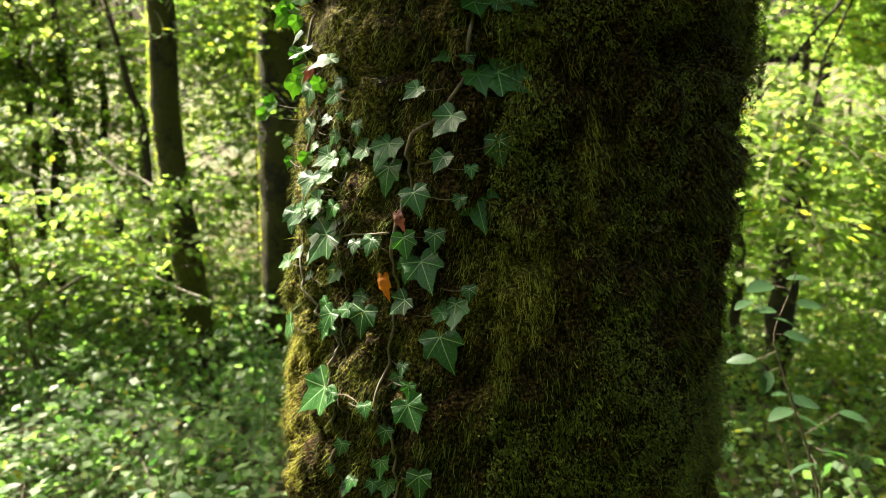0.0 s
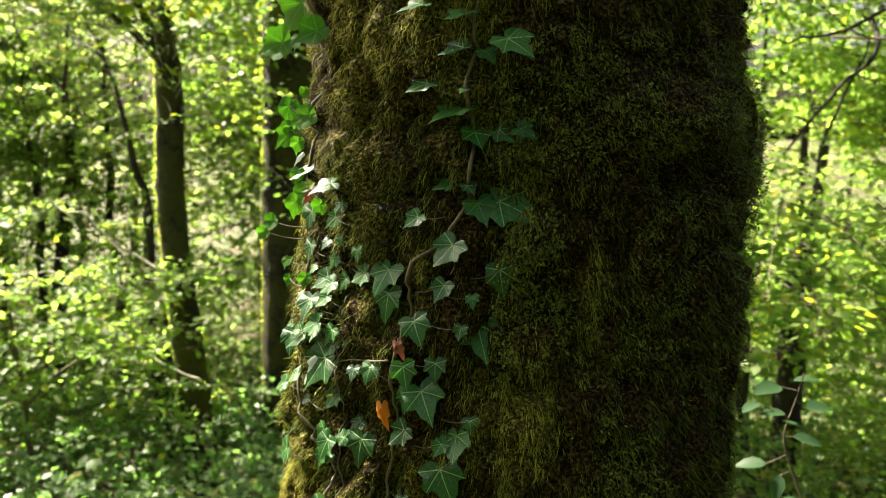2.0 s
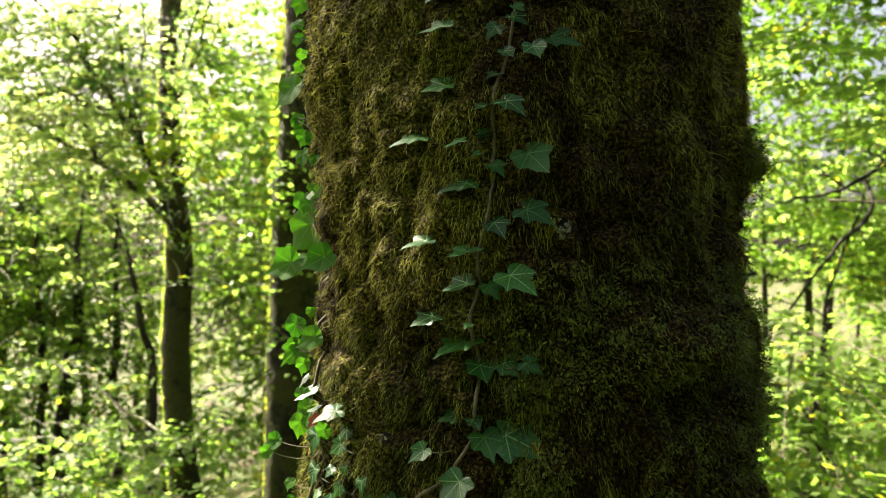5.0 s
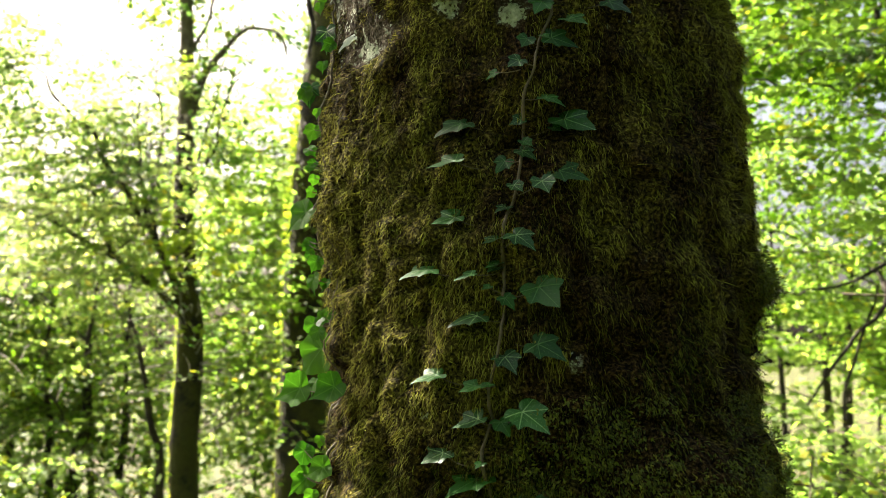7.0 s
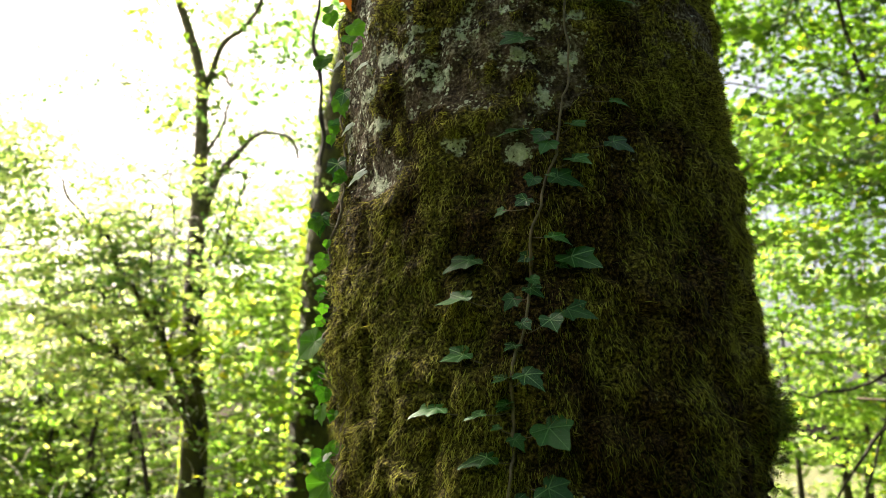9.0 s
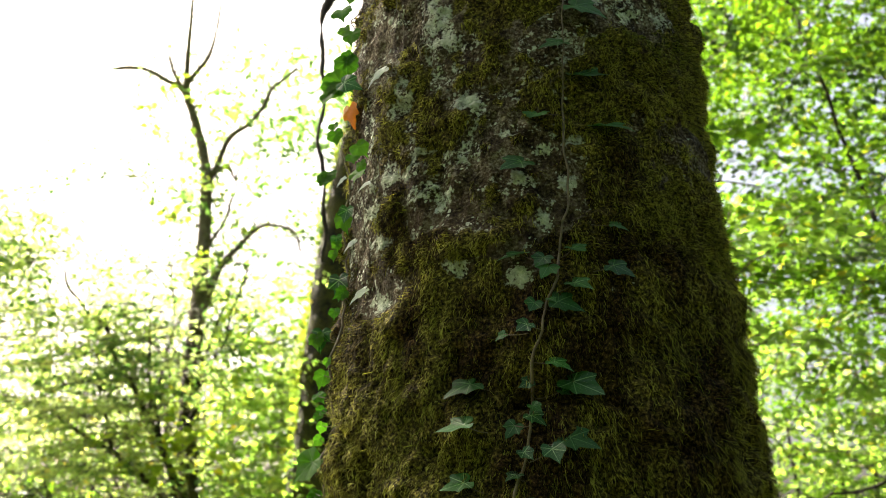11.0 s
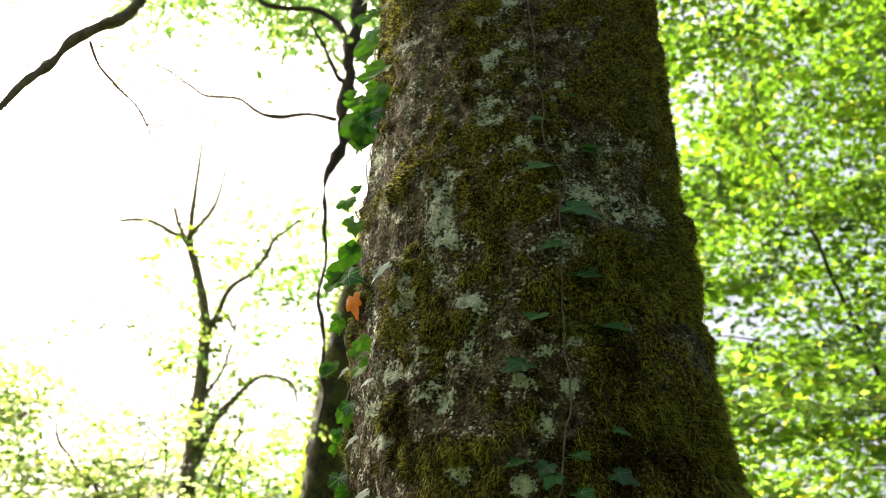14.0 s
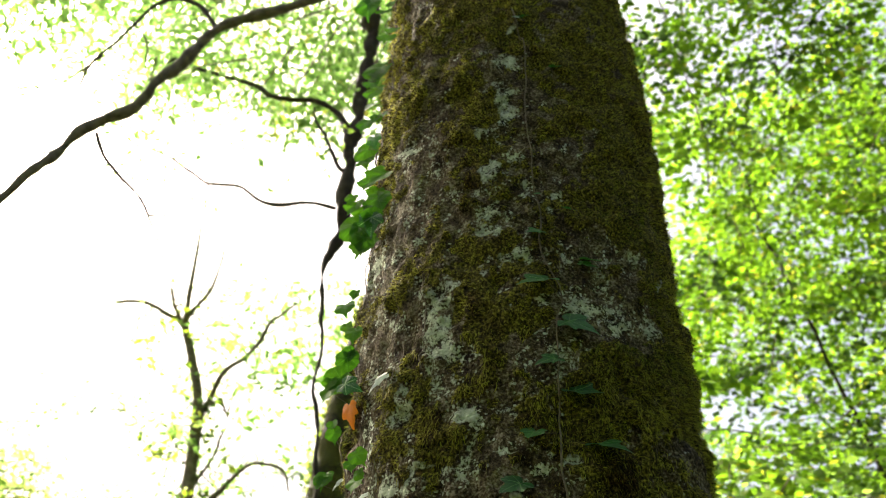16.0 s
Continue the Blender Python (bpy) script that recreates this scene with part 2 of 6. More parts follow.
def lichen_field(ang, z, patches_only=False):
    a = np.radians(ang) * 0.42
    p = np.stack([a, 0 * a, z], -1)
    blot = np.zeros_like(ang, dtype=float)
    wob = 0.75 * fbm(p * 42.0, 61, 3)
    for la, lz, half_w, half_h in LICHEN_LOW + LICHEN_MID + LICHEN_HIGH + LICHEN_TOP:
        d = np.hypot((ang - la) * 0.0073 / half_w, (z - lz) / half_h)
        blot = np.maximum(blot, (0.75 if lz < 2.2 else 1.0) * np.clip((1.45 if lz < 2.2 else 1.75) - 1.15 * d + wob, 0, 1))
    if patches_only:
        return blot
    spread = np.clip(0.17 + 0.12 * np.clip((-ang - 35) / 25, 0, 1) + fbm(p * 26.0, 71, 4) * 0.9, 0, 0.8) * np.clip((z - 2.25) / 0.3, 0, 1) * np.clip((55 - ang) / 45, 0, 1) * (1 - 0.6 * np.clip((z - 3.3) / 0.4, 0, 1))
    return np.maximum(blot, 0.9 * spread)


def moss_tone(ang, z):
    """Moss tone from dark brown (0) to yellow-olive (1), with sun and shade painted in."""
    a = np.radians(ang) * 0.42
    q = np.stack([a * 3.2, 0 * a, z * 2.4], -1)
    # Painted light: bright sunny rim, darker where the ivy flank lies in shade.
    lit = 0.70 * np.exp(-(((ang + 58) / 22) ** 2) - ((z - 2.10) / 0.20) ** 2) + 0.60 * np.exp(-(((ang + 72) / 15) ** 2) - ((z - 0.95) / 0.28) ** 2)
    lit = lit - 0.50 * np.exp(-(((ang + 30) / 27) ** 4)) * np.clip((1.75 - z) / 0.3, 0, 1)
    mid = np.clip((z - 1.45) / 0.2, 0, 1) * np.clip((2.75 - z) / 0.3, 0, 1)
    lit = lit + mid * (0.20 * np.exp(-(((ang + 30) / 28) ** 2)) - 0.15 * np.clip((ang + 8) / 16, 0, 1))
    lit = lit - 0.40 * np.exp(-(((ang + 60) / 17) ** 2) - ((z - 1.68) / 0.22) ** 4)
    # The upper trunk is lightened too, for the stronger light up there.
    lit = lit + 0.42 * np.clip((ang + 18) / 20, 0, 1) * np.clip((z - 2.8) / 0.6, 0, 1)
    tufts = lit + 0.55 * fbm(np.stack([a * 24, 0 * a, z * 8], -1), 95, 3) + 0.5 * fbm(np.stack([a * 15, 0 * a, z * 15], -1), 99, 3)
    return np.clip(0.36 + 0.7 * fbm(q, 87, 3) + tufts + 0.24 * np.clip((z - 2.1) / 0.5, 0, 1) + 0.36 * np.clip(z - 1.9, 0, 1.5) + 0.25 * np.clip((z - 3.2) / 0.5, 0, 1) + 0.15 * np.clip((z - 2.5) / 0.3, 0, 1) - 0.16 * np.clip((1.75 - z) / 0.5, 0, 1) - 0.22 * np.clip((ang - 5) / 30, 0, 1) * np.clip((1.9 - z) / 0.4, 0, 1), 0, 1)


def trunk_point(ang, z, lift=0.0):
    """Places on the trunk's surface and the outward way there. ang: degrees, 0 towards -y, plus towards +x."""
    ang, z = np.asarray(ang, float), np.asarray(z, float)
    a = np.radians(ang)
    cx, cy = axis_at(z)
    r = radius_at(z)
    way = np.stack([np.sin(a), -np.cos(a), 0 * a], -1)
    p = np.stack([np.sin(a) * 0.42, -np.cos(a) * 0.42, z], -1).reshape(-1, 3)
    bark = 0.010 * fbm(p * np.array([5.0, 5.0, 3.0]), 21, 2) + 0.0085 * fbm(p * np.array([30.0, 30.0, 18.0]), 25, 4)
    moss = moss_field(ang.ravel(), z.ravel())
    bark = bark + moss * (0.006 + 0.011 * fbm(p * np.array([13.0, 13.0, 17.0]), 29, 3))
    ridge = np.clip(1 - 3.2 * np.abs(fbm(p * np.array([8.0, 8.0, 12.0]), 33, 3)), 0, 1)
    pit = np.clip(fbm(p * np.array([38.0, 38.0, 30.0]), 37, 2) - 0.15, 0, 1)
    pit = pit * (1 - 0.55 * np.clip((p[:, 2] - 2.15) / 0.2, 0, 1))
    shelf = np.clip(fbm(p * np.array([7.0, 7.0, 19.0]), 47, 3), -0.5, 0.6)
    calm = 1 - 0.45 * np.clip((p[:, 2] - 2.0) / 0.4, 0, 1)
    bark = bark + 0.015 * shelf * moss * calm
    deep = 1 + 0.9 * np.clip((2.5 - p[:, 2]) / 0.3, 0, 1)
    bark = bark - (0.011 * ridge**2 + 0.016 * pit) * deep * calm * (0.35 + 0.65 * moss)
    for c_a, c_z, w_a, w_z, out in CLUMPS:
        bark = bark + out * np.exp(-(((ang.ravel() - c_a) / w_a) ** 2) - ((z.ravel() - c_z) / w_z) ** 2)
    roots = np.exp(-((z + 0.55) / 0.5) ** 2) * 0.05 * np.cos(5 * a + 0.7)
    r = r + bark.reshape(ang.shape) + flank(ang, z) + roots + lift
    return np.stack([cx + way[..., 0] * r, cy + way[..., 1] * r, z], -1), way

# ---------------------------------------------------------------- materials
def bark_material():
    m = Mat("mossy_bark")
    co = m.object_coords()
    fine, mid, big = m.noise(170, 5, 0.65, co), m.noise(38, 5, 0.6, co), m.noise(7, 3, 0.5, co)
    bark = m.ramp(mid, (0.40, (0.006, 0.004, 0.003)), (0.50, (0.036, 0.025, 0.016)), (0.64, (0.135, 0.102, 0.072)))
    rust = m.ramp(m.noise(9, 4, 0.6, co), (0.56, 0.0), (0.68, 1.0))
    bark = m.mix(m.math("MULTIPLY", rust, 0.35), bark, (0.060, 0.026, 0.010))
    scale = m.n("TexVoronoi", Vector=co, Scale=150.0).outputs["Distance"]
    edge = m.math("ADD", m.math("MULTIPLY", m.attr("lichen"), 0.74), m.math("MULTIPLY", m.math("SUBTRACT", mid, 0.5), 2.4))
    edge = m.math("ADD", edge, m.math("MULTIPLY", m.math("SUBTRACT", fine, 0.5), 2.2))
    lich = m.ramp(edge, (0.48, 0.0), (0.78, 1.0))
    pale = m.ramp(m.noise(60, 4, 0.7, co), (0.30, (0.17, 0.20, 0.14)), (0.55, (0.35, 0.39, 0.30)), (0.75, (0.54, 0.57, 0.48)))
    spots = m.n("TexVoronoi", Vector=co, Scale=95.0)
    pick = m.n("SeparateColor", Color=spots.outputs["Color"]).outputs[0]
    dot = m.math("ADD", m.math("MULTIPLY", spots.outputs["Distance"], -1.6), m.math("ADD", m.math("MULTIPLY", pick, 0.8), m.math("MULTIPLY", m.math("SUBTRACT", fine, 0.5), 1.4)))
    dot = m.math("MULTIPLY", m.ramp(dot, (0.10, 0.0), (0.22, 1.0)), m.ramp(m.attr("lichen"), (0.05, 0.0), (0.30, 1.0)))
    lich = m.math("MAXIMUM", lich, dot)
    bark = m.mix(m.math("MULTIPLY", m.attr("weathered"), 0.8), bark, m.ramp(m.math("ADD", m.math("MULTIPLY", fine, 0.6), m.math("MULTIPLY", m.noise(24, 4, 0.6, co), 0.4)), (0.42, (0.006, 0.004, 0.002)), (0.51, (0.064, 0.050, 0.027)), (0.61, (0.235, 0.215, 0.150))))
    col = m.mix(lich, bark, pale)
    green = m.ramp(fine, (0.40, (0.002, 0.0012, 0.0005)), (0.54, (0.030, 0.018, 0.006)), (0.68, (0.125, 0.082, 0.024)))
    # The tone takes its painted light and shade into the bark colour.
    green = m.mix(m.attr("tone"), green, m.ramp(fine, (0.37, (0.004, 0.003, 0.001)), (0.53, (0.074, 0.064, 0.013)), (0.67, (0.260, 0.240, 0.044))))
    cover = m.ramp(m.math("ADD", m.math("SUBTRACT", m.attr("moss"), m.math("MULTIPLY", m.attr("patch"), 0.6)), m.math("MULTIPLY", m.math("SUBTRACT", mid, 0.5), 1.1)), (0.42, 0.0), (0.62, 1.0))
    col = m.mix(cover, col, green)
    height = m.math("ADD", m.math("MULTIPLY", mid, 1.0), m.math("MULTIPLY", fine, 0.45))
    height = m.math("ADD", height, m.math("MULTIPLY", scale, 0.25))
    return m.surface(col, m.ramp(big, (0.3, 0.95), (0.7, 0.80)), 0.06, m.bump(height, 1.0, 0.018))


def moss_material():
    m = Mat("moss")
    k = m.island()
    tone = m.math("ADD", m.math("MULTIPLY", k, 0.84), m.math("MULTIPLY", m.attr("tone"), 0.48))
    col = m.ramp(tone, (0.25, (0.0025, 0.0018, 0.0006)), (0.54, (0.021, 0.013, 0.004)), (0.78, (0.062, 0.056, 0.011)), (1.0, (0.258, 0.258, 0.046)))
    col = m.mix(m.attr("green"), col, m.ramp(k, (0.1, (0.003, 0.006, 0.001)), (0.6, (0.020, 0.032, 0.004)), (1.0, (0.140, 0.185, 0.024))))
    return m.surface(col, 0.75, 0.06, None, m.mix(1.0, col, (1.5, 1.5, 1.0, 1), "MULTIPLY"), 0.30)


def leaf_material(name, dark, light, odd, glow, through=0.5, odd_at=0.93, rough=0.45, spec=0.35):
    """Leaves in one mesh: each takes its own tint, a few an autumn one."""
    m = Mat(name)
    col = m.ramp(m.island(), (0.0, dark), (0.6, light), (odd_at - 0.02, light), (odd_at, odd))
    lit = m.mix(1.0, col, (*glow, 1), "MULTIPLY")
    return m.surface(col, rough, spec, None, lit, through)


def ivy_material(name, dark, light, vein, through, sheen=0.42, spec=0.5):
    """Ivy blades with pale veins that fan out from the stalk."""
    m = Mat(name)
    uv = m.n("SeparateXYZ", Vector=m.n("TexCoord").outputs["UV"])
    x, y = uv.outputs[0], uv.outputs[1]
    veins = None
    for deg in (0, 52, -52, 104, -104):
        s, c = math.sin(radians(deg)), math.cos(radians(deg))
        along = m.math("ADD", m.math("MULTIPLY", x, s), m.math("MULTIPLY", y, c))
        across = m.math("ABSOLUTE", m.math("SUBTRACT", m.math("MULTIPLY", x, c), m.math("MULTIPLY", y, s)))
        wide = m.math("SUBTRACT", 0.024, m.math("MULTIPLY", along, 0.014))
        line = m.math("MULTIPLY", m.math("SUBTRACT", 1.0, m.math("DIVIDE", across, wide)), m.math("GREATER_THAN", along, 0.0))
        fish = m.math("SUBTRACT", m.math("MULTIPLY", m.math("ABSOLUTE", m.math("SINE", m.math("MULTIPLY", m.math("SUBTRACT", along, across), 17.0))), -13.0), -1.0)
        fish = m.math("MULTIPLY", m.math("MULTIPLY", fish, 0.55), m.math("MULTIPLY", m.math("LESS_THAN", across, 0.20), m.math("GREATER_THAN", along, 0.05)))
        line = m.math("MAXIMUM", line, fish)
        veins = line if veins is None else m.math("MAXIMUM", veins, line)
    veins = m.n("Clamp", Value=veins).outputs[0]
    co = m.object_coords()
    blotch = m.noise(5.0, 4, 0.6, m.n("TexCoord").outputs["UV"])
    col = m.ramp(m.math("ADD", m.math("MULTIPLY", blotch, 0.5), m.math("MULTIPLY", m.each(), 0.5)), (0.2, dark), (0.8, light))
    col = m.mix(m.math("MULTIPLY", veins, 0.75), col, vein)
    lit = m.mix(1.0, col, (1.9, 2.4, 0.9, 1), "MULTIPLY")
    return m.surface(col, m.ramp(blotch, (0.3, sheen - 0.06), (0.7, sheen + 0.12)), spec, m.bump(m.math("ADD", veins, m.math("MULTIPLY", blotch, 0.6)), 0.35, 0.003), lit, through)


def wood_material(name, dark, light, moss_amount=0.5, moss_at=0.45, moss_dark=(0.022, 0.026, 0.005), moss_light=(0.100, 0.110, 0.018)):
    m = Mat(name)
    co = m.object_coords()
    mid, big, fine = m.noise(22, 5, 0.6, co), m.noise(3.2, 3, 0.5, co), m.noise(120, 4, 0.6, co)
    col = m.ramp(mid, (0.3, dark), (0.7, light))
    over = m.math("MULTIPLY", m.ramp(m.math("ADD", big, m.math("MULTIPLY", m.math("SUBTRACT", mid, 0.5), 0.6)), (moss_at, 0.0), (moss_at + 0.17, 1.0)), moss_amount)
    col = m.mix(over, col, m.ramp(fine, (0.3, moss_dark), (0.7, moss_light)))
    return m.surface(col, 0.85, 0.25, m.bump(m.math("ADD", mid, m.math("MULTIPLY", fine, 0.4)), 0.9, 0.02))


def litter_material():
    m = Mat("leaf_litter")
    co = m.object_coords()
    cell = m.n("TexVoronoi", Vector=co, Scale=16.0)
    tint = m.n("SeparateColor", Color=cell.outputs["Color"]).outputs[0]
    col = m.ramp(tint, (0.0, (0.030, 0.020, 0.012)), (0.5, (0.060, 0.038, 0.020)), (1.0, (0.120, 0.080, 0.042)))
    green = m.ramp(m.noise(1.4, 5, 0.6, co), (0.36, 0.0), (0.55, 1.0))
    col = m.mix(m.math("MULTIPLY", green, 0.8), col, m.ramp(m.noise(30, 4, 0.6, co), (0.3, (0.018, 0.032, 0.008)), (0.7, (0.075, 0.110, 0.025))))
    return m.surface(col, 0.85, 0.2, m.bump(m.math("ADD", cell.outputs["Distance"], m.noise(50, 3, 0.6, co)), 0.8, 0.03))


def plain_material(name, dark, light, scale=20.0, rough=0.7, through=None):
    m = Mat(name)
    col = m.ramp(m.noise(scale, 5, 0.65, m.object_coords()), (0.3, dark), (0.7, light))
    return m.surface(col, rough, 0.3, m.bump(m.noise(scale * 4, 3, 0.6, m.object_coords()), 0.4, 0.004), col if through else None, through or 0.0)


BARK = bark_material()
MOSS = moss_material()
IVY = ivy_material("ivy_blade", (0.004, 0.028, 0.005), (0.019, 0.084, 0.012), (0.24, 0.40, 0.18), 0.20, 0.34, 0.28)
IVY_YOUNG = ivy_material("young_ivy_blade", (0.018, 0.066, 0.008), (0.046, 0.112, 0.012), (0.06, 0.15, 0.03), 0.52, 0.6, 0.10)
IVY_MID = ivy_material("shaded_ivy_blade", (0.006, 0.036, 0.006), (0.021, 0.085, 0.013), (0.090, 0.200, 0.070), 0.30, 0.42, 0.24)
IVY_STEM = plain_material("ivy_stem", (0.040, 0.034, 0.018), (0.120, 0.095, 0.055), 60)
# Near-white blade colour that stands in for sky glare on glossy ivy.
IVY_GLINT = plain_material("glint_painted_leaf", (0.42, 0.46, 0.44), (0.66, 0.70, 0.67), 40, 0.45, 0.2)
DEAD_LEAF = plain_material("dead_leaf", (0.420, 0.105, 0.004), (0.720, 0.240, 0.010), 45, 0.6, 0.5)
RED_LEAF = plain_material("withered_leaf", (0.070, 0.018, 0.010), (0.160, 0.045, 0.020), 45, 0.6, 0.25)
WOOD = wood_material("woodland_bark", (0.012, 0.009, 0.006), (0.045, 0.034, 0.020), 0.9)
WOOD_GREEN = wood_material("green_mossed_bark", (0.005, 0.004, 0.002), (0.017, 0.014, 0.006), 1.0, 0.38, (0.011, 0.011, 0.002), (0.068, 0.068, 0.009))
# Bark lightened in its colour to imitate sun and sky glare high up.
WOOD_PALE = wood_material("glare_paled_bark", (0.045, 0.037, 0.024), (0.170, 0.148, 0.100), 0.5, 0.50, (0.045, 0.047, 0.012), (0.150, 0.155, 0.040))
# Limb bark greyed so that its colour carries the bright sky's haze.
WOOD_GREY = wood_material("haze_greyed_limb_bark", (0.045, 0.040, 0.038), (0.150, 0.135, 0.122), 0.3)
WOOD_DARK = wood_material("dark_bark", (0.010, 0.008, 0.007), (0.035, 0.027, 0.020), 0.15)
TWIG = plain_material("twig_bark", (0.030, 0.022, 0.014), (0.110, 0.085, 0.055), 30)
PALE_TWIG = plain_material("pale_dead_wood", (0.22, 0.19, 0.15), (0.45, 0.41, 0.34), 30)
# Lighter and darker copies of one leaf put sun, haze and shade into colour.
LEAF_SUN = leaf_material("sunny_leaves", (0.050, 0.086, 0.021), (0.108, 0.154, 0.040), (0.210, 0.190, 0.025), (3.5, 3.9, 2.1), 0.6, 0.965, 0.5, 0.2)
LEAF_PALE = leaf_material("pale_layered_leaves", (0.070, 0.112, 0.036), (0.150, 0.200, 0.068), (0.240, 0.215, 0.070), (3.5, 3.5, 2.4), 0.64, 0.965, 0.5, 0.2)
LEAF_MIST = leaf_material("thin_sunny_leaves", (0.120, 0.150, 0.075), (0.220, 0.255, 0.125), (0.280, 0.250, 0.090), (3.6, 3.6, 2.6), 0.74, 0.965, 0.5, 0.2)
LEAF_SHADE = leaf_material("shaded_leaves", (0.031, 0.062, 0.010), (0.074, 0.116, 0.016), (0.160, 0.140, 0.028), (2.6, 3.2, 1.2), 0.55, 0.975, 0.5, 0.2)
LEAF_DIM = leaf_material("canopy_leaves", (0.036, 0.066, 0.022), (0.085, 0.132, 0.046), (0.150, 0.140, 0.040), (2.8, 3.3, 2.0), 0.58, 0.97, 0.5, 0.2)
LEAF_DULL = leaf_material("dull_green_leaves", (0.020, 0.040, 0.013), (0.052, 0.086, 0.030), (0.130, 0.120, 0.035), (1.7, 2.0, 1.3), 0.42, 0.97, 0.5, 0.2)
# Yellow-green of turning leaves, used too as painted sun on stem flanks.
LEAF_YELLOW = leaf_material("turning_sunlit_leaves", (0.080, 0.130, 0.014), (0.165, 0.205, 0.024), (0.330, 0.250, 0.030), (3.0, 3.1, 2.4), 0.6, 0.93)
LEAF_LOW = leaf_material("bramble_leaves", (0.034, 0.076, 0.026), (0.100, 0.158, 0.060), (0.240, 0.190, 0.050), (2.4, 2.9, 1.5), 0.48, 0.982, 0.5, 0.32)
LEAF_BROAD = leaf_material("broad_leaves", (0.009, 0.026, 0.010), (0.019, 0.046, 0.017), (0.200, 0.150, 0.018), (2.0, 2.8, 1.1), 0.3, 0.9, 0.5, 0.22)
LEAF_MOSS = leaf_material("leafy_moss", (0.018, 0.026, 0.003), (0.080, 0.100, 0.011), (0.150, 0.160, 0.020), (1.6, 1.7, 0.7), 0.35, 0.92, 0.6, 0.15)
LITTER = litter_material()

# ---------------------------------------------------------------- ground
gx = np.concatenate([-np.geomspace(400, 9, 14), np.linspace(-8.6, 8.6, 60), np.geomspace(9, 400, 14)])
gy = np.concatenate([-np.geomspace(400, 5, 14), np.linspace(-4.6, 16, 72), np.geomspace(17, 400, 14)])
GX, GY = np.meshgrid(gx, gy, indexing="ij")
GV = np.stack([GX, GY, ground_z(GX, GY)], -1).reshape(-1, 3)
gi, gj = np.meshgrid(np.arange(len(gx) - 1), np.arange(len(gy) - 1), indexing="ij")
GQ = np.stack([gi * len(gy) + gj, (gi + 1) * len(gy) + gj, (gi + 1) * len(gy) + gj + 1, gi * len(gy) + gj + 1], -1).reshape(-1, 4)
gm = quick_mesh("ground", GV, GQ)
gm.shade_smooth()
tagged(part("ground", gm, LITTER), "woodland floor of brown leaf litter and low green plants", "ground", kind="structure")

# ---------------------------------------------------------------- the main tree
main_tree = tagged(new("beech_tree"), "thick old tree trunk covered in hanging moss and pale lichen", "tree")
cols = np.concatenate([np.arange(-102, 98, 0.85), np.arange(98, 258, 5.0)])
rows_z = np.concatenate([np.arange(-0.95, 0.8, 0.05), np.arange(0.8, 4.6, 0.0075), np.arange(4.6, 11.6, 0.12)])
TA, TZ = np.meshgrid(cols, rows_z, indexing="ij")
TP, _ = trunk_point(TA, TZ)
nz, nc = len(rows_z), len(cols)
TP[:, -1] = TP[:, -1].mean(0)
ti, tj = np.meshgrid(np.arange(nc), np.arange(nz - 1), indexing="ij")
t2 = (ti + 1) % nc
TQ = np.stack([ti * nz + tj, t2 * nz + tj, t2 * nz + tj + 1, ti * nz + tj + 1], -1).reshape(-1, 4)
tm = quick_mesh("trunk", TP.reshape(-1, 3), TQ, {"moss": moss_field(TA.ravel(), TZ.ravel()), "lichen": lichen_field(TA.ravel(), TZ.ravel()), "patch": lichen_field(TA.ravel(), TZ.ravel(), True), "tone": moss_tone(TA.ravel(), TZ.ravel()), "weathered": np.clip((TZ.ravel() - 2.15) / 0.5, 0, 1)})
tm.shade_smooth()
part("trunk", tm, BARK, main_tree)


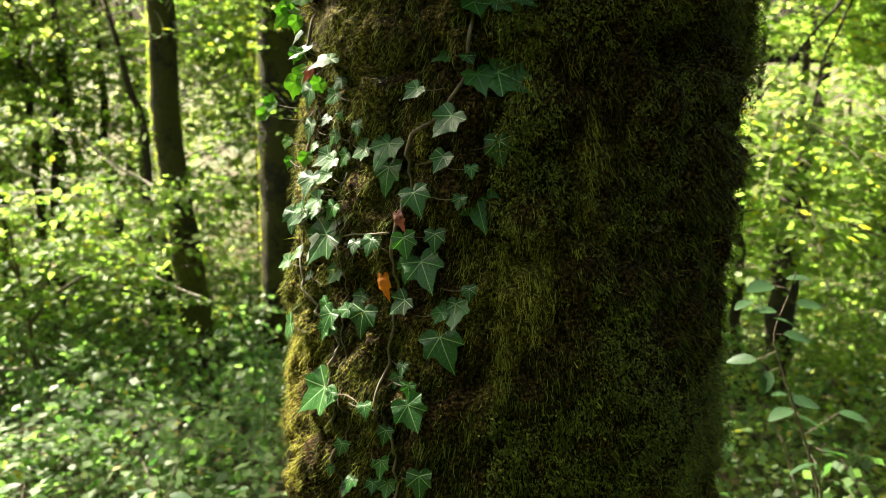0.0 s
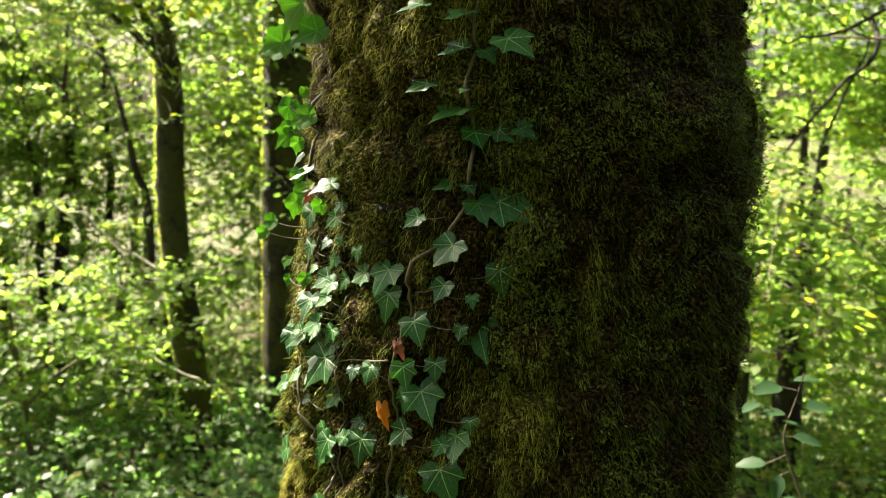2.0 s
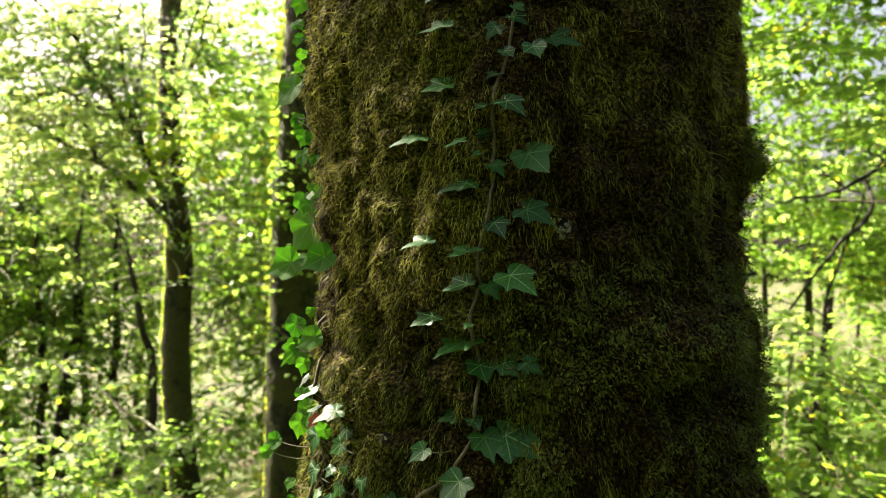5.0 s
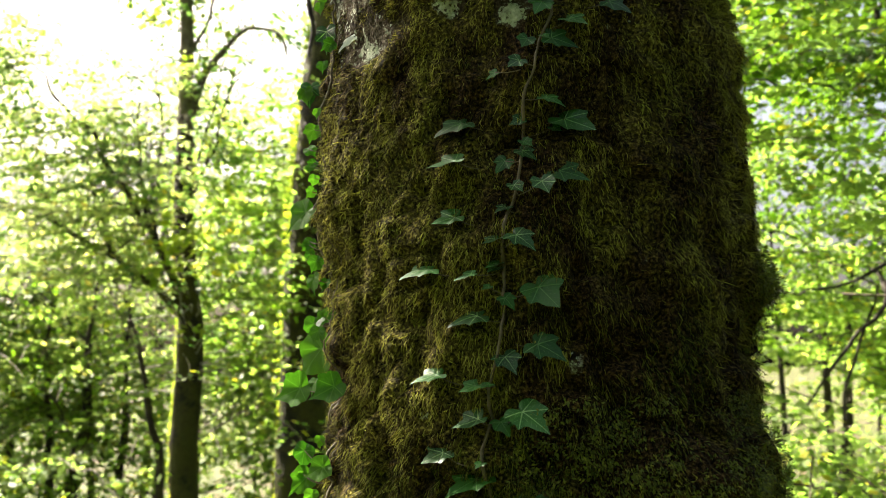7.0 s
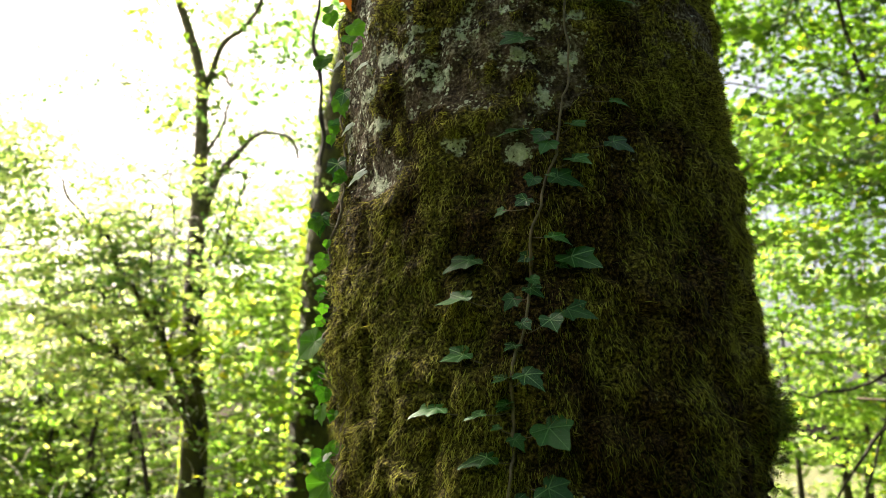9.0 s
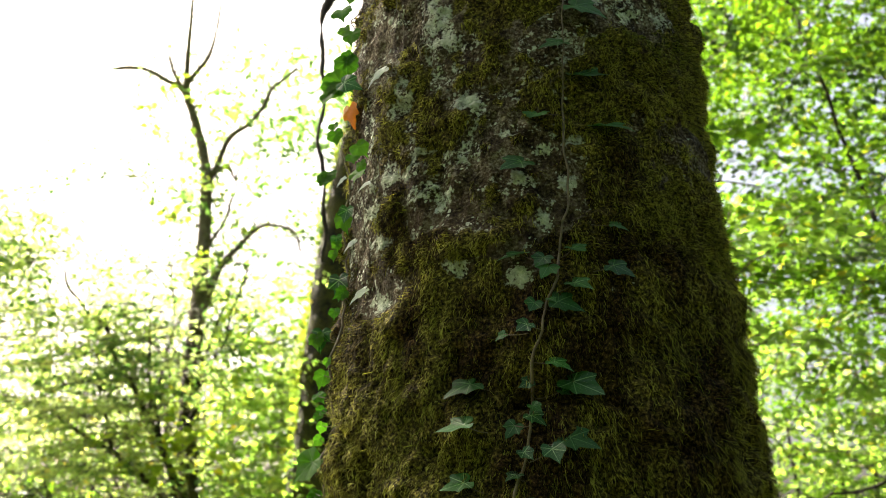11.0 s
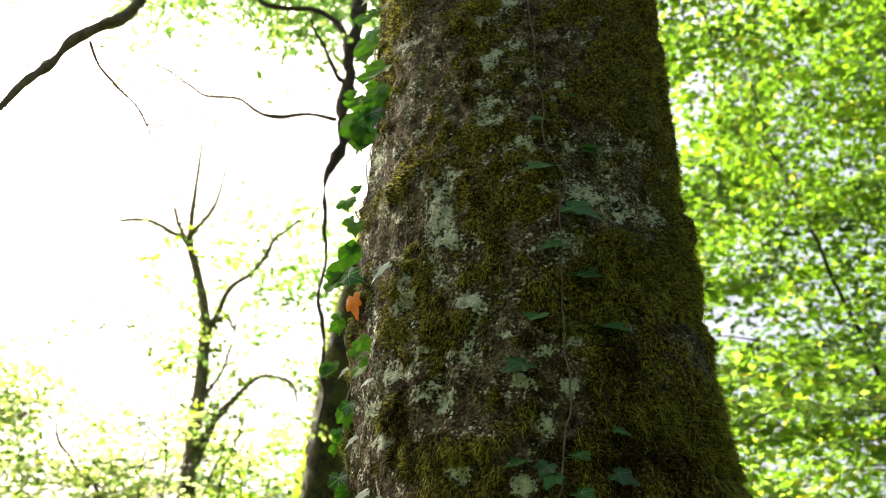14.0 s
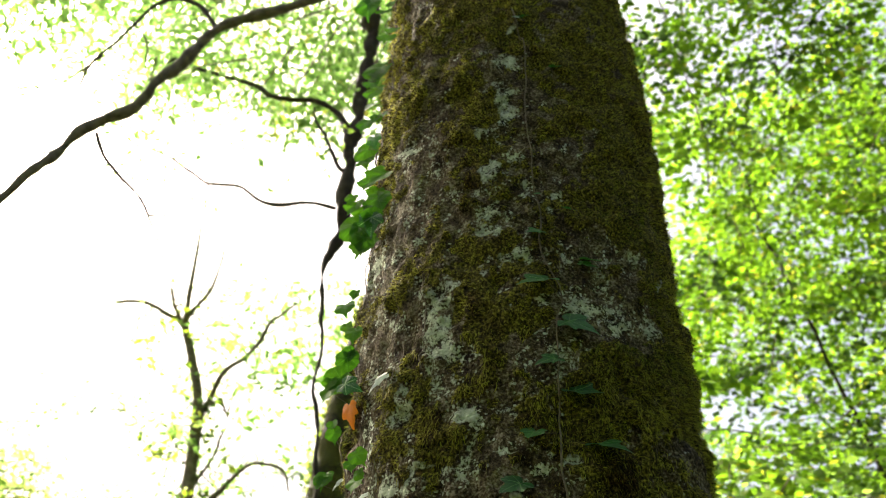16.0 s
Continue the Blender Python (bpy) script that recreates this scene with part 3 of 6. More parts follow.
def moss_strands(count, z_lo, z_hi, skew, long, wide, out, loose, seed, sector=(-97, 94)):
    """Strands of moss, each a thin bent ribbon, thick where the moss is and densest low down."""
    g = np.random.default_rng(seed)
    ang, z = g.uniform(*sector, count), z_lo + (z_hi - z_lo) * g.random(count) ** skew
    dens = moss_field(ang, z) * np.clip(1.15 - 0.9 * lichen_field(ang, z), 0, 1) * (1 - 0.6 * lichen_field(ang, z, True))
    a = np.radians(ang) * 0.42
    clump = fbm(np.stack([a * 62, 0 * a, z * (17 if loose < 0.3 else 40)], -1), 83, 3)
    keep = g.random(count) < np.clip((dens - 0.36) * 2.4, 0, 1) * np.clip(0.66 + 1.25 * clump, 0.06, 1)
    ang, z, clump, a = ang[keep], z[keep], clump[keep], a[keep]
    k = len(ang)
    p, way = trunk_point(ang, z, -0.001)
    side = np.stack([-way[:, 1], way[:, 0], 0 * way[:, 0]], -1)
    down = np.array([0, 0, -1.0])
    length = long * g.uniform(0.4, 1.4, k) * (1 + 0.3 * clump)
    lean, curl = g.normal(0, loose, k), g.normal(0, 1.6 * loose, k)
    fall = np.clip(g.normal(0.85, 0.45 * loose, k), -0.2, 1.1)
    reach = out * g.uniform(0.3, 1.7, k) * (1 + 0.8 * np.clip(clump, -0.6, 1))
    verts = np.empty((k, 6, 3))
    turn = g.uniform(-0.9, 0.9, k)
    flat = (side * np.cos(turn)[:, None] + way * np.sin(turn)[:, None]) * np.cos(lean)[:, None] + down * np.sin(lean)[:, None]
    width = wide * (1 + 0.25 * np.clip(z - 1.8, 0, 3)) * g.uniform(0.6, 1.3, k)
    for n, (s, o, w) in enumerate(((0, 0, 1.0), (0.5, 0.95, 0.9), (1.0, g.uniform(0.2, 1.6, k), 0.25))):
        mid = p + (down * fall[:, None] + side * (lean + curl * s * s)[:, None]) * (length * s)[:, None] + way * (reach * o)[:, None]
        half = flat * (width * 0.5 * w)[:, None]
        verts[:, 2 * n], verts[:, 2 * n + 1] = mid - half, mid + half
    quads = np.array([[0, 1, 3, 2], [2, 3, 5, 4]])[None] + 6 * np.arange(k)[:, None, None]
    q = np.stack([a * 3.2, 0 * a, z * 2.4], -1)
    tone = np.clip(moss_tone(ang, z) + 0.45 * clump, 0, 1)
    # The dark green patch by the low ivy stands in for its shade.
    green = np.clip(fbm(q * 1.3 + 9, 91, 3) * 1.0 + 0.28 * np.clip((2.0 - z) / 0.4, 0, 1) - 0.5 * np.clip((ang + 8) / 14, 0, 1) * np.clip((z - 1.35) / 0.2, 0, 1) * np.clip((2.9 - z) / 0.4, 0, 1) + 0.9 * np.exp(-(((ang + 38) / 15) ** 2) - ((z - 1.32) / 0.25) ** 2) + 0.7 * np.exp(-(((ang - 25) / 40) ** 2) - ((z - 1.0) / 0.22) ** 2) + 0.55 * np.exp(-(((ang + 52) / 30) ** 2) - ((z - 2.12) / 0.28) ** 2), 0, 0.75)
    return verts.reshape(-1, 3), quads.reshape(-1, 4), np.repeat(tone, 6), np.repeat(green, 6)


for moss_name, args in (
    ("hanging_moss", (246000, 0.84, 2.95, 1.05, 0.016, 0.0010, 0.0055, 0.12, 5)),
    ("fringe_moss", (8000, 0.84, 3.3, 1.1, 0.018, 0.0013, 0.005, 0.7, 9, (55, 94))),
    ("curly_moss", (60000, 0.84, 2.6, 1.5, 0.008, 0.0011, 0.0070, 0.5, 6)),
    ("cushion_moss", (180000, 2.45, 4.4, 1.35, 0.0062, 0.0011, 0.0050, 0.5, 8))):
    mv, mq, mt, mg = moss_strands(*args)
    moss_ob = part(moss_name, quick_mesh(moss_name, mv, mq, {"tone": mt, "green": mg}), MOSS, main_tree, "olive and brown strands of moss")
    moss_ob["kind"] = "stuff"

# ---------------------------------------------------------------- leaves and boughs: general builders
def blades(pos, way, normal, size, slim=0.62, simple=False):
    """Leaves as two folded quads each, or as one kite: vertices and quads."""
    n = len(pos)
    way = way / (np.linalg.norm(way, axis=1)[:, None] + 1e-9)
    side = np.cross(way, normal)
    side /= np.linalg.norm(side, axis=1)[:, None] + 1e-9
    nor = np.cross(side, way)
    s = size[:, None]
    if simple:
        v = np.stack([pos, pos + s * (way * 0.45 - side * slim * 0.5 + nor * 0.05), pos + s * way, pos + s * (way * 0.45 + side * slim * 0.5 + nor * 0.05)], 1)
        return v.reshape(-1, 3), np.arange(4 * n).reshape(-1, 4)
    v = np.empty((n, 6, 3))
    v[:, 0] = pos
    v[:, 1] = pos + s * (way * 0.30 - side * slim * 0.46 + nor * 0.05)
    v[:, 2] = pos + s * (way * 0.68 - side * slim * 0.38 + nor * 0.03)
    v[:, 3] = pos + s * (way * 1.0 - nor * 0.10)
    v[:, 4] = pos + s * (way * 0.68 + side * slim * 0.38 + nor * 0.03)
    v[:, 5] = pos + s * (way * 0.30 + side * slim * 0.46 + nor * 0.05)
    q = np.array([[0, 1, 2, 3], [0, 3, 4, 5]])[None] + 6 * np.arange(n)[:, None, None]
    return v.reshape(-1, 3), q.reshape(-1, 4)


tuft_g = np.random.default_rng(63)
tuft_a, tuft_z = tuft_g.uniform(-8, 93, 6400), 0.86 + 0.95 * tuft_g.random(6400) ** 1.6
tuft_n = fbm(np.stack([np.radians(tuft_a) * 3.4, 0 * tuft_a, tuft_z * 7], -1), 97, 2) + 0.25 * np.exp(-(((tuft_a - 80) / 14) ** 2))
tuft_n = tuft_n + tuft_g.normal(0, 0.28, 6400)
tuft_a, tuft_z = tuft_a[tuft_n > 0.16], tuft_z[tuft_n > 0.16]
tuft_a = np.concatenate([tuft_a, tuft_g.normal(71, 8, 420), tuft_g.normal(66, 7, 160), tuft_g.normal(32, 10, 110)])
tuft_z = np.concatenate([tuft_z, tuft_g.normal(1.985, 0.045, 420), tuft_g.normal(1.63, 0.07, 160), tuft_g.normal(1.69, 0.03, 110)])
tuft_p, tuft_w = trunk_point(np.repeat(tuft_a, 14), np.repeat(tuft_z, 14), 0.006)
tuft_way = tuft_w * 0.5 + tuft_g.normal(0, 0.5, tuft_p.shape) + np.array([0, 0, -0.45])
tuft_p = tuft_p + tuft_g.normal(0, 0.006, tuft_p.shape) + tuft_w * tuft_g.uniform(0, 0.012, len(tuft_p))[:, None]
part("leafy_moss", quick_mesh("leafy_moss", *blades(tuft_p, tuft_way, tuft_w + (0, 0, 0.8), tuft_g.uniform(0.004, 0.0095, len(tuft_p)), 0.38, True)), LEAF_MOSS, main_tree, "small leafy tufts of green moss")["kind"] = "stuff"


def sprays(g, root, way, length, per, size, slim=0.62, droop=0.18, flat=0.3, simple=False, sway=0.22):
    """Flat leafy sprays from each root along its way: leaf vertices, quads and twig lines."""
    n = len(root)
    way = way / np.linalg.norm(way, axis=1)[:, None]
    up = np.array([0, 0, 1.0]) + g.normal(0, sway, (n, 3))
    side = np.cross(way, up)
    side /= np.linalg.norm(side, axis=1)[:, None]
    k = np.repeat(np.arange(n), per)
    u = g.uniform(0.05, 1, len(k))
    v = g.uniform(-1, 1, len(k)) * 0.42 * (1.05 - 0.75 * u)
    L = length[k][:, None]
    pos = root[k] + L * (way[k] * u[:, None] + side[k] * v[:, None]) + g.normal(0, 0.025 * min(1, sway / 0.15), (len(k), 3)) * np.minimum(L, 1.5)
    pos[:, 2] -= droop * length[k] * u**2
    leaf_way = way[k] * 0.6 + side[k] * np.sign(v)[:, None] * 0.7 + g.normal(0, 0.35, (len(k), 3)) + np.array([0, 0, -0.15])
    leaf_nor = np.array([0, 0, 1.0]) + g.normal(0, flat, (len(k), 3))
    verts, quads = blades(pos, leaf_way, leaf_nor, size * g.uniform(0.6, 1.25, len(k)), slim, simple)
    lines = []
    for i in range(n):
        s = np.array([0.0, 0.35, 0.7, 1.0])
        line = root[i] + length[i] * way[i] * s[:, None]
        line[:, 2] -= droop * length[i] * s**2
        lines.append(np.column_stack([line, 0.006 * length[i] * (1.05 - s) + 0.0015]))
    return verts, quads, lines


def crown_part(parent, name, data, material, label=""):
    ob = part(name, quick_mesh(name, data[0], data[1]), material, parent, label)
    ob["kind"] = "stuff"
    return ob


def bough(points, r0, r1, step=0.15, wiggle=0.0, seed=1):
    """A line of x, y, z, radius along points, thinning from r0 to r1."""
    line = smooth_line(points, step)
    if wiggle:
        line = line + wiggle * np.stack([fbm(line * 3.0 + 5 * k, seed + k, 2) for k in range(3)], -1) * np.linspace(0, 1, len(line))[:, None] ** 0.3
    return np.column_stack([line, np.linspace(r0, r1, len(line))])
# ---------------------------------------------------------------- ivy
def ivy_mesh(name, seed, curl, round_leaf=0.0):
    """A five-lobed ivy blade: stalk at the origin, tip along +y, face along +z; about 1.3 wide."""
    g = np.random.default_rng(seed)
    knots = [(0, 1.12), (7, 0.96), (18, 0.77), (30, 0.63), (42, 0.64), (54, 0.76), (61, 0.72), (74, 0.60), (88, 0.54), (102, 0.60), (112, 0.59), (130, 0.48), (148, 0.36), (170, 0.15)]
    knots = [(a, r + round_leaf * (0.74 - 0.30 * (a / 180) ** 2 - r) * (0.15 if a in (0, 172) else 1.0)) for a, r in knots]
    angs, rads = [], []
    for sgn in (1, -1):
        half = [(sgn * a, r * g.uniform(0.93, 1.07)) for a, r in (knots if sgn == 1 else knots[:0:-1])]
        angs += [a for a, _ in half]
        rads += [r for _, r in half]
    ring = smooth_line(np.column_stack([np.array(angs + [angs[0]]) % 360 + np.array([0] * len(angs) + [360]), np.array(rads + [rads[0]]) * 30, np.zeros(len(angs) + 1)]), 5.0)[:-1]
    angs, rads = np.radians(ring[:, 0]), ring[:, 1] / 30
    n = len(angs)
    verts, uvs = [(0, 0, 0)], [(0, 0)]
    for f in (0.28, 0.52, 0.76, 1.0):
        for a, r in zip(angs, rads):
            rr = f * (r if f > 0.6 else 0.5 * (r + 0.5))
            x, y = rr * math.sin(a), rr * math.cos(a)
            fold = 0.22 * abs(x) + 0.05 * math.cos(5 * a) * rr
            z = fold - curl * (x * x + (y - 0.2) ** 2) * 0.45 + 0.02 * math.sin(7 * x + seed) * rr
            verts.append((x, y, z))
            uvs.append((x, y))
    faces = [(0, 1 + (k + 1) % n, 1 + k) for k in range(n)]
    for ring in range(3):
        o = 1 + ring * n
        faces += [(o + k, o + (k + 1) % n, o + n + (k + 1) % n, o + n + k) for k in range(n)]
    return mesh_from(name, verts, faces, True, None, uvs)


def variants(material, tag, base, round_leaf):
    out = []
    for k, curl in enumerate((0.10, 0.28, 0.45, -0.12, 0.35, 0.6)):
        me = ivy_mesh(f"ivy_leaf_{tag}", base + k, curl, round_leaf)
        me.materials.append(material)
        out.append(me)
    return out


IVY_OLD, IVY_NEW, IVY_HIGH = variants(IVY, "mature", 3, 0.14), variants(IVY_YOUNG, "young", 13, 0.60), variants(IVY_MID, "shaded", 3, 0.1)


def leaf_pose(ang, z, out_cm, size_cm, tip, lift, face, g):
    """The place and turn of a leaf on the trunk. face: share of the trunk's turn that the blade follows."""
    p, _ = trunk_point(np.array([ang]), np.array([z]), out_cm / 100)
    p = Vector(p[0])
    a = radians(ang * face + g.normal(0, 9))
    n, t, up = Vector((math.sin(a), -math.cos(a), 0)), Vector((math.cos(a), math.sin(a), 0)), Vector((0, 0, 1))
    e = radians(lift)
    turned = lambda v: (n * math.cos(e) + up * math.sin(e)) * v.dot(n) + (up * math.cos(e) - n * math.sin(e)) * v.dot(up) + t * v.dot(t)
    th = radians(tip + g.normal(0, 8))
    y = turned(-up * math.cos(th) + t * math.sin(th))
    normal = turned(n)
    x = y.cross(normal)
    s = size_cm / 100 / 1.25
    m = Matrix((x, y, normal)).transposed().to_4x4()
    base = p - y * 0.38 * s
    return Matrix.Translation(base) @ m @ Matrix.Diagonal((s, s, s, 1)), base


def ivy_vine(label, stem, leaves, seed, old_share=1.0, edge=False, twigs=(), thick=0.0027):
    """A climbing stem with its leaves. stem: degrees and height; leaves: degrees, height, cm out, cm wide, tip."""
    g = np.random.default_rng(seed)
    vine = tagged(new("ivy_vine"), label, "ivy", "ivy on the trunk")
    stem = np.array(sorted(stem, key=lambda s: s[1]), float)
    lines = []
    for way in (stem, *[np.array(t, float) for t in twigs]):
        rows = smooth_line(np.column_stack([way[:, 0] * 0.0073, way[:, 1], 0 * way[:, 0]]), 0.012)
        place, _ = trunk_point(rows[:, 0] / 0.0073, rows[:, 1], 0.008)
        place += 0.0035 * np.stack([fbm(place * 28 + 3 * k, 50 + k, 2) for k in range(3)], -1)
        r0 = thick if way is stem else min(thick, 0.0014)
        lines.append(np.column_stack([place, np.linspace(r0, r0 * 0.6, len(place))]))
    for ang, z, out_cm, size, tip in leaves:
        if edge:
            ang, out_cm, size = max(ang, -73), out_cm + 1.6, size * (1.3 if z > 3.3 else 1.2 if z > 2.6 else 1.0)
        high = z > 2.45 and not edge
        beside = ang - np.interp(z, stem[:, 1], stem[:, 0])
        if not edge and z > 1.55:
            tip, size = 0.4 * tip + 34 * np.sign(beside), size * 1.08
        size = size * (0.85 if high else 1.0)
        lift = g.uniform(28, 60) if high else g.uniform(-10, 28) if edge else g.uniform(8, 32) if z > 2.15 and -9 < beside < 0 else g.uniform(50, 70) if z > 1.55 and beside < 0 else g.uniform(32, 54) if z > 1.55 else g.uniform(10, 40)
        m, base = leaf_pose(ang, z, out_cm, size, tip, lift, 0.25 if edge else 0.9, g)
        young = g.random() > old_share
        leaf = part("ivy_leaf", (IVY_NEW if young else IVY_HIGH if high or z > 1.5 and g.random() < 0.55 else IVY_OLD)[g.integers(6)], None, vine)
        leaf.matrix_world = m
        near = np.interp(z + 0.02, stem[:, 1], stem[:, 0])
        root, _ = trunk_point(np.array([ang + np.clip(near - ang, -6, 6)]), np.array([z - 0.012 + 0.02 * g.random()]), 0.006)
        root = Vector(root[0])
        mid = (root + base) / 2 + Vector((0, -0.008, -0.006))
        curve = [(*(root * (1 - s) ** 2 + mid * 2 * s * (1 - s) + base * s * s), 0.00075) for s in (0, 0.25, 0.5, 0.75, 1.0)]
        stalk = part("stalk", tube_mesh("stalk", [np.array(curve)], 5), IVY_STEM, leaf)
        stalk.matrix_parent_inverse = m.inverted()
    part("stem", tube_mesh("stem", lines, 6, 0.25), IVY_STEM, vine, "brown woody stem")
    return vine


FRONT_LOW = [(-12, 1.659, 2, 4.1, -20), (-7, 1.666, 2, 3.3, 20), (-3, 1.669, 2, 2.9, 30), (-19, 1.591, 2, 3.3, -60), (-13, 1.589, 2, 2.3, 0), (-11, 1.558, 2, 4.3, -30), (-5, 1.562, 2, 7.2, 50), (-24, 1.54, 2, 3.2, -40), (-17, 1.498, 2, 5.1, -40), (-7, 1.46, 2, 4.8, 15), (-12, 1.431, 2, 2.1, 0), (-18, 1.442, 2, 3.5, -10), (-31, 1.45, 2, 5.3, -20), (-31, 1.41, 2, 5.3, -10), (-22, 1.386, 2, 4.6, 15), (-14, 1.387, 2, 2.3, 0), (-11, 1.372, 2, 6.6, 20), (-33, 1.308, 2, 3.3, 0)]
FRONT_LOWER = [(-25, 1.315, 2, 4.1, 0), (-19, 1.326, 2, 3.5, 5), (-25, 1.274, 2, 3.9, -10), (-21, 1.277, 2, 6.1, 20), (-12, 1.252, 2, 2.5, 20), (-15, 1.218, 2, 5.3, 20), (-18, 1.212, 2, 2.6, -20), (-27, 1.218, 2, 4.2, -30), (-17, 1.16, 2, 6.7, 30), (-26, 1.119, 2, 2.1, 0), (-28, 1.094, 2, 2.5, -10), (-24, 1.09, 2, 2.7, 0), (-22, 1.063, 2, 5.5, 20), (-29, 1.011, 2, 2.9, -10), (-31, 0.949, 2, 3.6, 0), (-33, 0.912, 2, 2.4, 0), (-30, 0.911, 2, 3.3, 0), (-21, 0.946, 2, 4.6, 15)]
SIDE_LOW = [(-38, 1.446, 2, 3.7, -45), (-48, 1.489, 2, 2, -20), (-42, 1.5, 2, 1.4, 10), (-37, 1.483, 2, 2.5, 20), (-46, 1.462, 2, 2.7, -30), (-56, 1.439, 2, 2.4, -40), (-52, 1.381, 2, 2.1, -30), (-57, 1.376, 2, 1.9, -40), (-79, 1.314, 2, 3.8, -60), (-59, 1.334, 2, 2, -60), (-54, 1.332, 2, 2.1, -30), (-46, 1.346, 2, 3.2, -20), (-50, 1.365, 2, 2.6, 0), (-51, 1.284, 2, 7.1, -35), (-59, 1.257, 2, 3.2, -50)]
SIDE_LOWER = [(-63, 1.236, 2, 3.2, -30), (-47, 1.238, 2, 3.6, -20), (-55, 1.224, 2, 1.9, -40), (-38, 1.299, 2, 2.5, 10), (-41, 1.201, 2, 3.7, -30), (-37, 1.178, 2, 5.5, -10), (-49, 1.179, 2, 2.1, -10), (-59, 1.132, 2, 4.5, -40), (-48, 1.038, 2, 7.8, -40), (-42, 1.053, 2, 2.4, 0), (-32, 1.054, 2, 2.6, 10), (-41, 0.962, 2, 2.9, -20), (-45, 0.911, 2, 1.8, 0), (-39, 0.903, 2, 2.7, 0), (-42, 0.88, 2, 2.5, 0)]
EDGE_LOW = [(-79, 1.653, 3, 4.9, -40), (-79, 1.663, 2, 2, -20), (-62, 1.64, 2, 2.8, -20), (-64, 1.589, 2, 2.8, -10), (-79, 1.548, 2, 4.5, -40), (-78, 1.502, 5, 3.2, -50), (-66, 1.534, 2, 4, -30), (-54, 1.54, 2, 2.9, -20), (-78, 1.483, 6, 2.7, -50), (-67, 1.439, 2, 2.2, 0), (-71, 1.401, 2, 2.3, -20), (-57, 1.418, 2, 2.7, -10)]
FRONT_MID = [(-27, 1.998, 2, 5, -55), (-17, 1.988, 2, 2.9, -40), (-12, 1.999, 2, 2.3, 0), (-13, 1.97, 2, 1.5, 0), (-9, 1.95, 2, 2.5, 0), (-2, 1.959, 2, 5.6, 40), (-17, 1.926, 2, 5, -50), (-2, 1.882, 2, 4.9, 30), (-9, 1.864, 2, 3.7, -30), (-24, 1.842, 2, 4.2, -40), (-16, 1.827, 2, 2.9, -30), (-13, 1.832, 2, 1.8, 0), (-16, 1.78, 2, 4.1, -20), (-10, 1.775, 2, 3.1, -20), (-5, 1.787, 2, 5.5, 20), (-23, 1.731, 2, 4.1, -40), (-14, 1.725, 2, 1.5, 0), (-17, 1.695, 2, 5.8, 0)]
EDGE_MID = [(-75, 2.072, 2, 2.6, 0), (-68, 2.04, 2, 2.3, 10), (-70, 2.003, 2, 3.5, 10), (-70, 1.943, 2, 2.9, -10), (-79, 1.92, 3, 4.3, -20), (-57, 1.908, 2, 2.7, 0), (-59, 1.942, 2, 1.4, 0), (-78, 1.868, 3, 8.3, -20), (-77, 1.81, 6, 6.3, -60), (-79, 1.819, 2, 3, 0), (-53, 1.817, 2, 5.4, -60), (-64, 1.729, 2, 2, 0), (-79, 1.697, 3, 4.4, -20), (-61, 1.686, 2, 4.4, -60)]
FRONT_HIGH = [(-2, 2.407, 2, 3.5, 0), (5, 2.383, 2, 3.7, 20), (14, 2.414, 2, 4.2, 40), (-5, 2.345, 2, 2.7, -30), (-1, 2.357, 2, 1.6, 0), (2, 2.35, 2, 4.5, 30), (-7, 2.31, 2, 2.7, -30), (-12, 2.304, 2, 1.8, -40), (0, 2.252, 2, 3.5, 20), (5, 2.222, 2, 6.1, 40), (1, 2.213, 2, 1.9, 0), (-7, 2.227, 2, 2.2, -20), (-21, 2.226, 2, 5.3, -50)]
FRONT_HIGHER = [(-5, 2.187, 2, 2.1, 0), (-5, 2.172, 2, 3, -20), (-10, 2.156, 2, 2.7, 0), (-21, 2.16, 2, 5.2, -50), (-2, 2.117, 2, 3.4, -20), (3, 2.138, 2, 5.1, 50), (-7, 2.118, 2, 2.4, 0), (-10, 2.088, 2, 2.4, -20), (-22, 2.078, 2, 4.3, -50), (-12, 2.039, 2, 2.7, -20), (-6, 2.038, 2, 4, 10), (-12, 2.004, 2, 2.5, 0)]
EDGE_HIGH = [(-67, 2.471, 2, 4.7, 0), (-74, 2.551, 2, 2.4, 0), (-79, 2.372, 3, 4.4, -10), (-68, 2.416, 2, 2.4, 0), (-79, 2.292, 2, 3.6, -10), (-62, 2.307, 2, 1.9, 0), (-79, 2.2, 2, 2.2, 0), (-79, 2.126, 3, 6.4, -40), (-79, 2.077, 3, 2.6, -20), (-67, 2.035, 2, 2.9, 0), (-70, 2.218, 2, 1.9, 0), (-69, 2, 2, 2.3, 0)]
FRONT_TOP = [(17, 3.117, 2, 4.8, 30), (0, 3.039, 2, 8, -70), (11, 2.942, 2, 7.8, 80), (2, 2.856, 2, 5.3, -70), (11, 2.796, 2, 7.4, 70), (-3, 2.705, 2, 5, 20), (16, 2.692, 2, 7.7, 60), (-8, 2.609, 2, 5.9, -60), (15, 2.494, 2, 3.4, 30), (5, 2.445, 2, 3.3, 10), (-9, 2.437, 2, 4.2, -50), (-3, 2.425, 2, 3.2, -20)]
